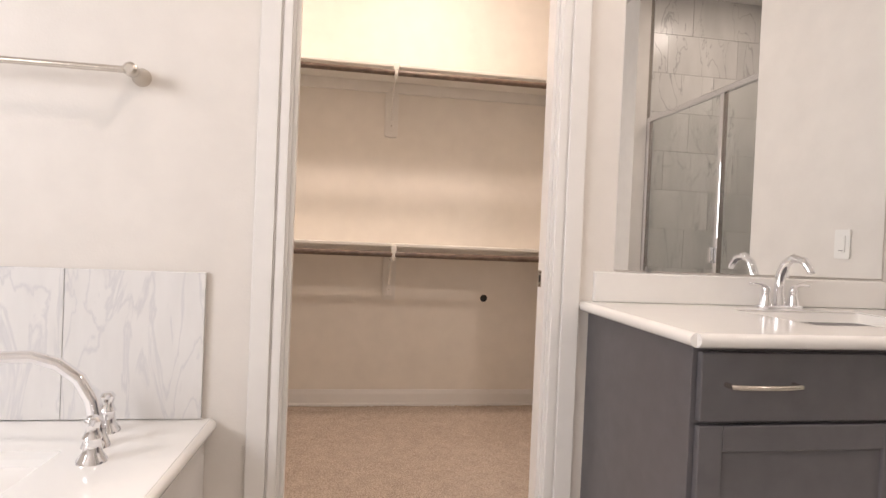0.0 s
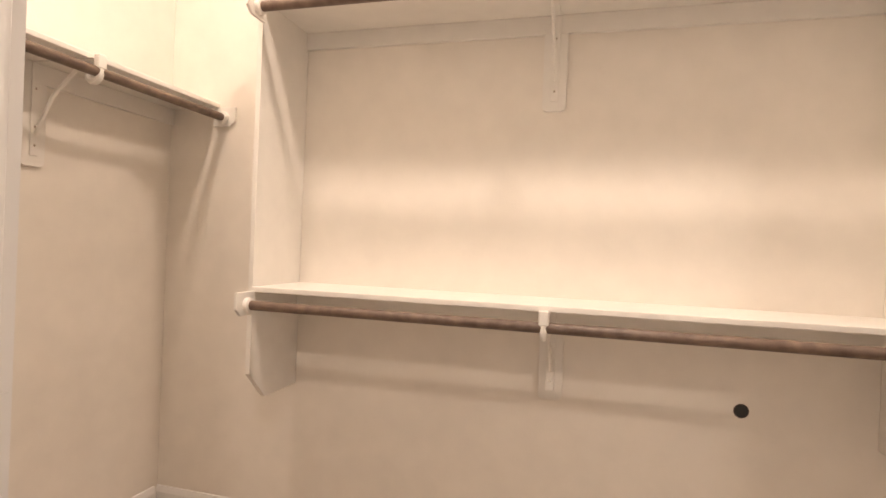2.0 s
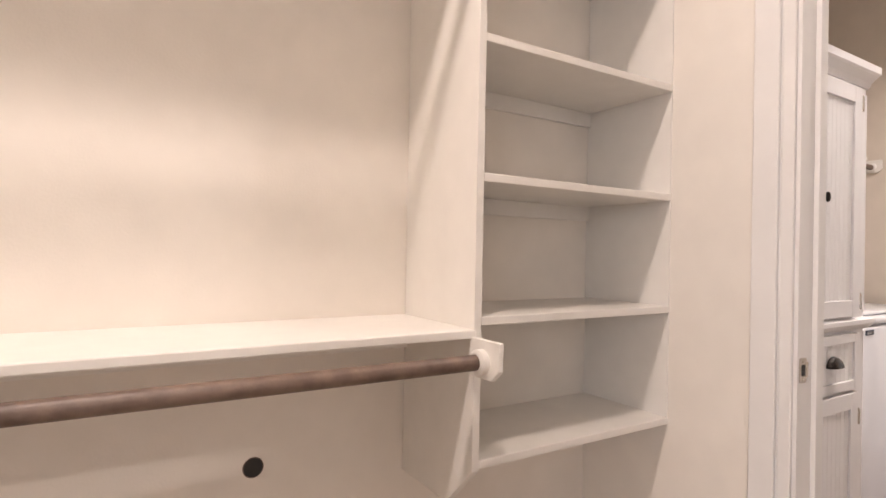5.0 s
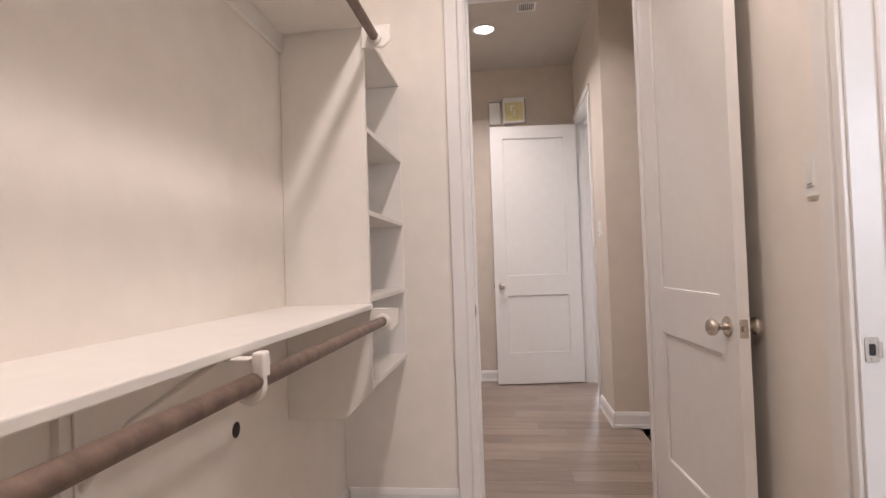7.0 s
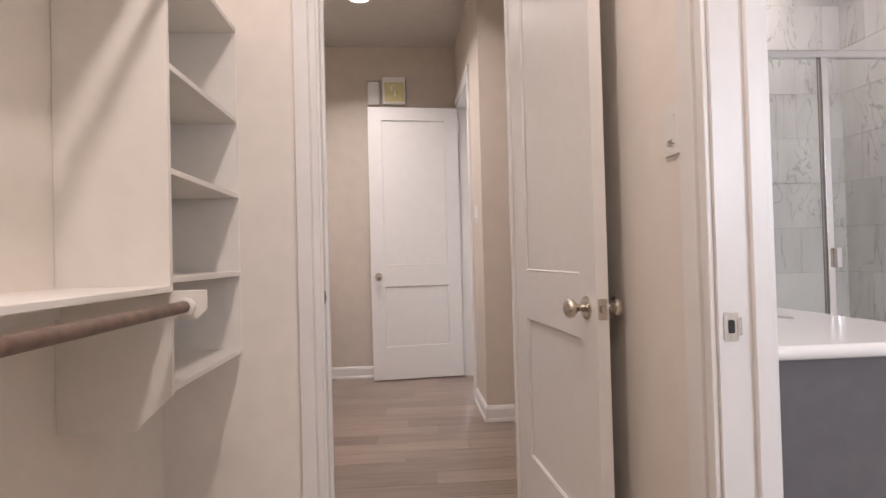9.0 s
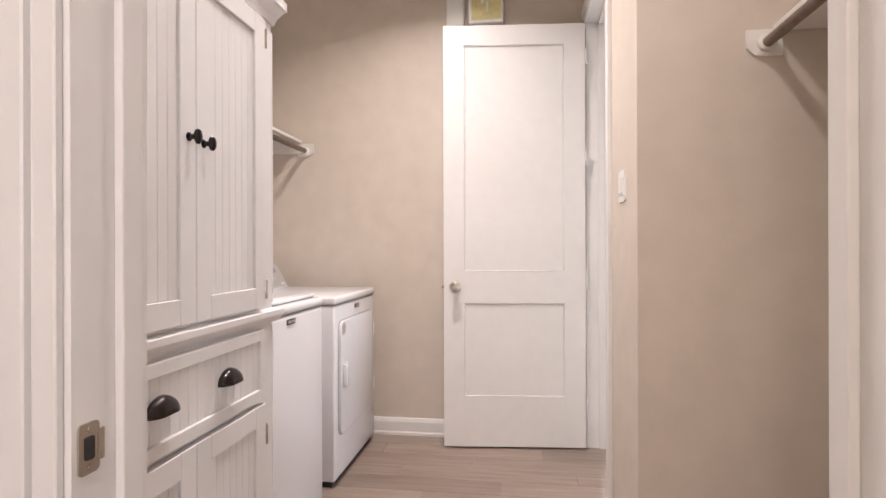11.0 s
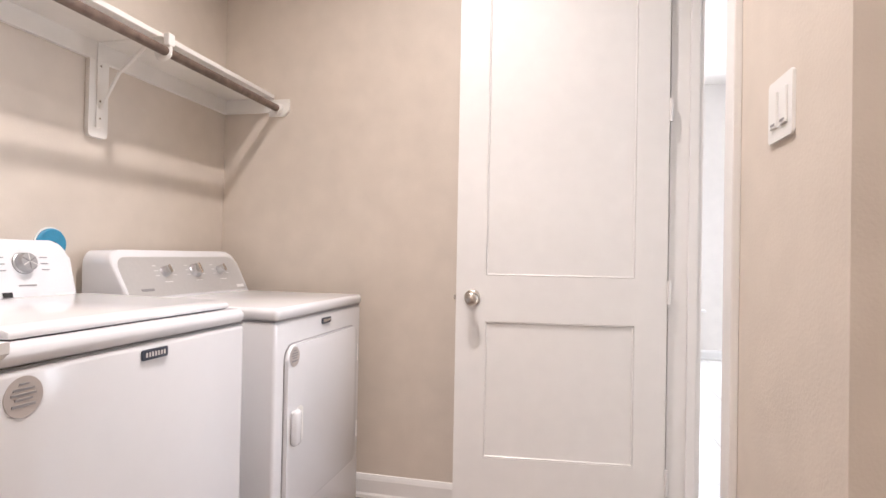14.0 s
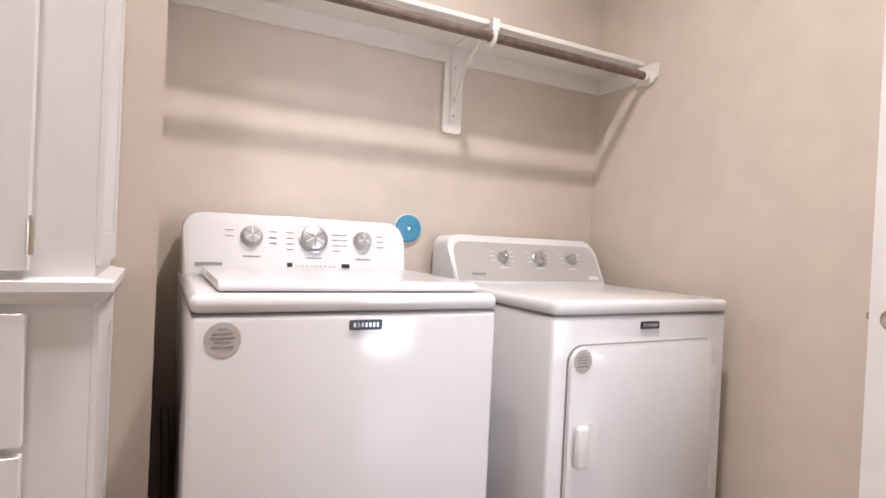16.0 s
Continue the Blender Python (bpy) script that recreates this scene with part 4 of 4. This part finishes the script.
# ---- bathroom ----
VX0, VX1, VF, VZ = 0.675, BE - 0.002, -0.655, 0.833
va = thing("vanity_cabinet", "slate grey painted bathroom vanity cabinet", "vanity")
part("body", boxes([(VX0, VX1, VF + 0.02, SY0 - 0.002, 0.10, VZ)], 0.001), VANITY, va)
part("toe_kick", boxes([(VX0 + 0.02, VX1, VF + 0.08, SY0 - 0.002, 0, 0.10)]), DARK, va)
x = VX0 + 0.012
for w in (0.545, 0.56):
    fr = part("drawer", box(x, x + w, VF, VF + 0.0195, 0.66, VZ - 0.015, 0.003), VANITY, va, "slate grey drawer front")
    hd = tube([(x + w * 0.115, VF - 0.0, 0.745)] + [(x + w * 0.115 + 0.17 * i / 10, VF - 0.024 - 0.008 * math.sin(math.pi * i / 10), 0.745) for i in range(11)] + [(x + w * 0.115 + 0.17, VF, 0.745)], 0.0065, 10)
    part("bar_pull", hd, NICKEL, fr, "curved brushed nickel pull", True)
    dr2 = part("door", boxes([(x, x + 0.06, VF, VF + 0.0195, 0.115, 0.65), (x + w - 0.06, x + w, VF, VF + 0.0195, 0.115, 0.65), (x + 0.06, x + w - 0.06, VF, VF + 0.0195, 0.115, 0.175),
                              (x + 0.06, x + w - 0.06, VF, VF + 0.0195, 0.59, 0.65)], 0.002), VANITY, va, "slate grey shaker door")
    part("door_panel", box(x + 0.06, x + w - 0.06, VF + 0.008, VF + 0.0195, 0.175, 0.59), VANITY, dr2)
    x += w + 0.012
CTX0, CTF, CTZ = VX0 - 0.02, VF - 0.025, 0.866
ct = thing("bathroom_countertop", "glossy white cultured marble vanity top with integral basin", "worktop")
SX0, SX1, SYA, SYB = 1.100, 1.550, -0.52, -0.20
part("slab", boxes([(CTX0, SX0, CTF, SY0 - 0.001, VZ, CTZ), (SX1, VX1, CTF, SY0 - 0.001, VZ, CTZ), (SX0, SX1, CTF, SYA, VZ, CTZ), (SX0, SX1, SYB, SY0 - 0.001, VZ, CTZ)], 0.0), COUNTER, ct)
part("front_edge", tube([(CTX0, SY0 - 0.002, CTZ - 0.016), (CTX0, CTF, CTZ - 0.016)], 0.0165, 12), COUNTER, ct, "", True)
part("front_edge", tube([(CTX0, CTF, CTZ - 0.016), (VX1, CTF, CTZ - 0.016)], 0.0165, 12), COUNTER, ct, "", True)
bm = bmesh.new()
rings = []
for k in range(6):
    s, zz = 1 - 0.09 * k, CTZ - 0.0005 - 0.12 * (k / 5) ** 0.7
    rings.append([bm.verts.new(((SX0 + SX1) / 2 + u * s, (SYA + SYB) / 2 + v * s, zz)) for u, v in rounded(SX1 - SX0 + 0.004, SYB - SYA + 0.004, 0.01 + 0.02 * k, 4)])
for a, b in zip(rings, rings[1:]):
    for i in range(len(a)):
        bm.faces.new((a[i], a[(i + 1) % len(a)], b[(i + 1) % len(a)], b[i]))
bm.faces.new(rings[-1])
part("basin", bm, COUNTER, ct, "", True)
part("backsplash", box(CTX0 + 0.03, VX1, SY0 - 0.02, SY0 - 0.0005, CTZ + 0.0005, CTZ + 0.10, 0.004), COUNTER, ct)
fa = thing("basin_faucet", "chrome two-handle basin faucet with arched spout", "faucet", m=pose(1.325, -0.125, CTZ))
part("base_plate", extrude_poly(rounded(0.16, 0.05, 0.02), 0.012, m=pose(0, 0, 0.012, -90), bev=0.002), CHROME, fa, "", True)
part("spout", tube([(0, 0, 0.01), (0, 0.004, 0.06), (0, 0.0, 0.11), (0, -0.02, 0.15), (0, -0.055, 0.172), (0, -0.095, 0.165), (0, -0.12, 0.14), (0, -0.127, 0.125)], lambda s: 0.017 - 0.006 * s, 16), CHROME, fa, "", True)
for s in (-1, 1):
    part("handle", lathe([(0.02, 0.010), (0.017, 0.03), (0.012, 0.05), (0.015, 0.06), (0.010, 0.072)], Matrix.Translation((s * 0.052, 0, 0)), 20), CHROME, fa, "", True)
    part("lever", tube([(s * 0.05, 0, 0.07), (s * 0.08, 0.002, 0.082), (s * 0.115, 0.0, 0.08)], lambda q: 0.006 - 0.002 * q, 10), CHROME, fa, "", True)
mr = thing("wall_mirror", "large frameless bathroom mirror above the vanity", "mirror")
part("glass", boxes([(0.757, VX1 - 0.01, SY0 - 0.007, SY0 - 0.001, CTZ + 0.108, 2.1)]), MIRROR, mr)
for xx in (0.88, 1.4):
    part("clip", box(xx - 0.012, xx + 0.012, SY0 - 0.011, SY0 - 0.0075, CTZ + 0.102, CTZ + 0.122, 0.002), CHROME, mr)

# tub with its deck, marble surround, filler and towel bar
TZ = 0.483
TX1, TYF = -0.512, -0.98
tb = thing("bathtub", "white drop-in bathtub with wide deck and panelled apron", "bathtub")
bx0, bx1, by0, by1 = -1.95, -0.80, -0.84, -0.30
part("deck", boxes([(BW + 0.002, bx0, TYF, SY0 - 0.002, TZ - 0.04, TZ), (bx1, TX1, TYF, SY0 - 0.002, TZ - 0.04, TZ), (bx0, bx1, TYF, by0, TZ - 0.04, TZ), (bx0, bx1, by1, SY0 - 0.002, TZ - 0.04, TZ)]), TUBM, tb)
part("deck_edge", tube([(TX1, SY0 - 0.003, TZ - 0.02), (TX1, TYF, TZ - 0.02), (BW + 0.01, TYF, TZ - 0.02)], 0.0205, 12), TUBM, tb, "", True)
part("apron", boxes([(BW + 0.002, TX1 - 0.012, TYF + 0.012, SY0 - 0.002, 0.0, TZ - 0.04)]), TRIM, tb)
bm = bmesh.new()
rings = []
for k in range(8):
    s, zz = 1 - 0.045 * k, TZ - 0.0005 - 0.40 * (k / 7) ** 0.8
    rings.append([bm.verts.new(((bx0 + bx1) / 2 + u * s, (by0 + by1) / 2 + v * s, zz)) for u, v in rounded(bx1 - bx0 + 0.006, by1 - by0 + 0.006, 0.004 + 0.035 * min(k, 4), 5)])
for a, b in zip(rings, rings[1:]):
    for i in range(len(a)):
        bm.faces.new((a[i], a[(i + 1) % len(a)], b[(i + 1) % len(a)], b[i]))
bm.faces.new(rings[-1])
part("basin", bm, TUBM, tb, "", True)
tf = thing("tub_filler", "chrome arched tub filler with two cross handles on the deck", "faucet", m=pose(-0.735, -0.27, TZ))
part("spout", tube([(0, 0, 0.02), (0.0, -0.002, 0.06), (-0.012, -0.005, 0.12), (-0.04, -0.01, 0.175), (-0.085, -0.02, 0.215), (-0.14, -0.03, 0.235), (-0.20, -0.045, 0.235), (-0.25, -0.055, 0.215), (-0.28, -0.06, 0.185)],
                   lambda s: 0.018 - 0.004 * s, 16), CHROME, tf, "", True)
part("spout_base", lathe([(0.034, 0), (0.03, 0.012), (0.022, 0.03), (0.02, 0.05)], None, 24), CHROME, tf, "", True)
for dx, dyy in ((-0.02, 0.11), (0.035, -0.10)):
    hb = part("handle_base", lathe([(0.034, 0), (0.033, 0.006), (0.022, 0.022), (0.018, 0.05), (0.022, 0.058), (0.014, 0.075), (0.016, 0.09), (0.02, 0.098), (0.012, 0.108)], Matrix.Translation((dx, dyy, 0)), 24), CHROME, tf, "", True)
    part("lever", tube([(dx, dyy, 0.098), (dx + 0.012, dyy - 0.03, 0.103), (dx + 0.02, dyy - 0.06, 0.10)], 0.0055, 10), CHROME, hb, "", True)
mb = structure("tub_surround", boxes([(BW, TX1 - 0.025, SY0 - 0.006, SY0 - 0.0003, TZ + 0.001, 0.92)]), GROUT, "grey veined white marble tiles above the tub", "tiles")
for i in range(5):
    x1 = TX1 - 0.022 - i * 0.385
    part("tile", box(x1 - 0.383, x1, SY0 - 0.016, SY0 - 0.006, TZ + 0.003, 0.922, 0.001, 1), MARBLE, mb)
tw = thing("towel_bar", "brushed nickel towel bar on the bathroom wall", "towel bar")
part("bar", tube([(-1.42, SY0 - 0.075, 1.486), (-0.74, SY0 - 0.075, 1.486)], 0.0095, 14), NICKEL, tw, "", True)
for xx in (-1.41, -0.735):
    part("post", lathe([(0.027, 0), (0.026, 0.008), (0.017, 0.035), (0.015, 0.06), (0.019, 0.072), (0.019, 0.088), (0.012, 0.094)], pose(xx, SY0, 1.486 - 0.0, 90), 24), NICKEL, tw, "", True)

# shower enclosure
sh = thing("shower_enclosure", "framed glass shower enclosure with chrome posts", "shower")
SXF = 2.12
for y in (-1.46, -2.34):
    part("post", box(SXF - 0.018, SXF + 0.018, y - 0.018, y + 0.018, 0.1, 2.04, 0.003), CHROME, sh)
part("post", box(SXF - 0.015, SXF + 0.015, -0.855, -0.825, 0.1, 2.04, 0.003), CHROME, sh)
part("header", box(SXF - 0.02, SXF + 0.02, -2.358, -0.822, 2.04, 2.075, 0.003), CHROME, sh)
part("curb", box(SXF - 0.06, SXF + 0.06, -2.358, -0.822, 0.0, 0.1, 0.005), COUNTER, sh)
for a, b in ((-1.44, -0.86), (-2.32, -1.48)):
    g = part("glass_panel", box(SXF - 0.003, SXF + 0.003, a if a < b else b, b if a < b else a, 0.102, 2.038), GLASS, sh, "clear glass panel")
    g.visible_shadow = False
part("latch", box(SXF - 0.04, SXF - 0.019, -1.50, -1.47, 0.98, 1.08, 0.004), CHROME, sh, "chrome door catch")

# ---- joints and pieces ----


def tiles(parent, origin, u, v, nu, nv, w, h, nrm, mat, stagger=0.33):
    """Shower tiles with open joints, cut off at the end of each course."""
    cache = {}
    for j in range(nv):
        z = j * h
        x = -(j % 3) * stagger * w
        while x < nu:
            a, b = max(x, 0), min(x + w, nu)
            if b - a > 0.02:
                key = round(b - a, 3)
                if key not in cache:
                    cache[key] = mesh_of("tile", box(0.0012, b - a - 0.0012, -0.008, 0, 0.0012, h - 0.0012), mat)
                o = new("tile", cache[key])
                o.parent = parent
                ang = math.degrees(math.atan2(u[1], u[0]))
                o.matrix_basis = pose(origin[0] + u[0] * a, origin[1] + u[1] * a, z, 0, 0, ang)
            x += w


sw = tagged(new("shower_tiles"), "large grey stone-look wall tiles lining the shower", "tiles", kind="structure")
tiles(sw, (3.06, -0.82), (0, -1), None, 1.54, 10, 0.6, 0.305, None, TILE)
tiles(sw, (3.052, -2.36), (-1, 0), None, 0.93, 10, 0.6, 0.305, None, TILE)
planks = {}
pw = 0.152
j = 0
x = XE + 0.065
while x < LX1 - 0.001:
    x1 = min(x + pw, LX1)
    lo = AYS if x1 < LXA + 0.1 else LYT
    y = lo - (j * 0.37) % 0.9
    while y < LYN:
        a, b = max(y, lo), min(y + 0.9, LYN)
        if b - a > 0.03:
            key = (round(x1 - x, 3), round(b - a, 3))
            if key not in planks:
                planks[key] = mesh_of("plank", box(0.0012, x1 - x - 0.0012, 0.0012, b - a - 0.0012, -0.004, 0.0, 0.0006, 1), PLANK)
            o = new("plank", planks[key])
            o.parent = floor_l
            o.matrix_basis = Matrix.Translation((x, a, 0))
        y += 0.9
    x = x1
    j += 1
ft = tagged(new("floor_tiles"), "pale grey floor tiles in the bright room beyond", "tiles", kind="structure")
fm = mesh_of("tile", box(0.002, 0.598, 0.002, 0.298, -0.006, 0.003), FTILE)
for i in range(9):
    for k in range(18):
        o = new("tile", fm)
        o.parent = ft
        o.matrix_basis = Matrix.Translation((3.35 + i * 0.6, -5.45 + k * 0.3, 0))
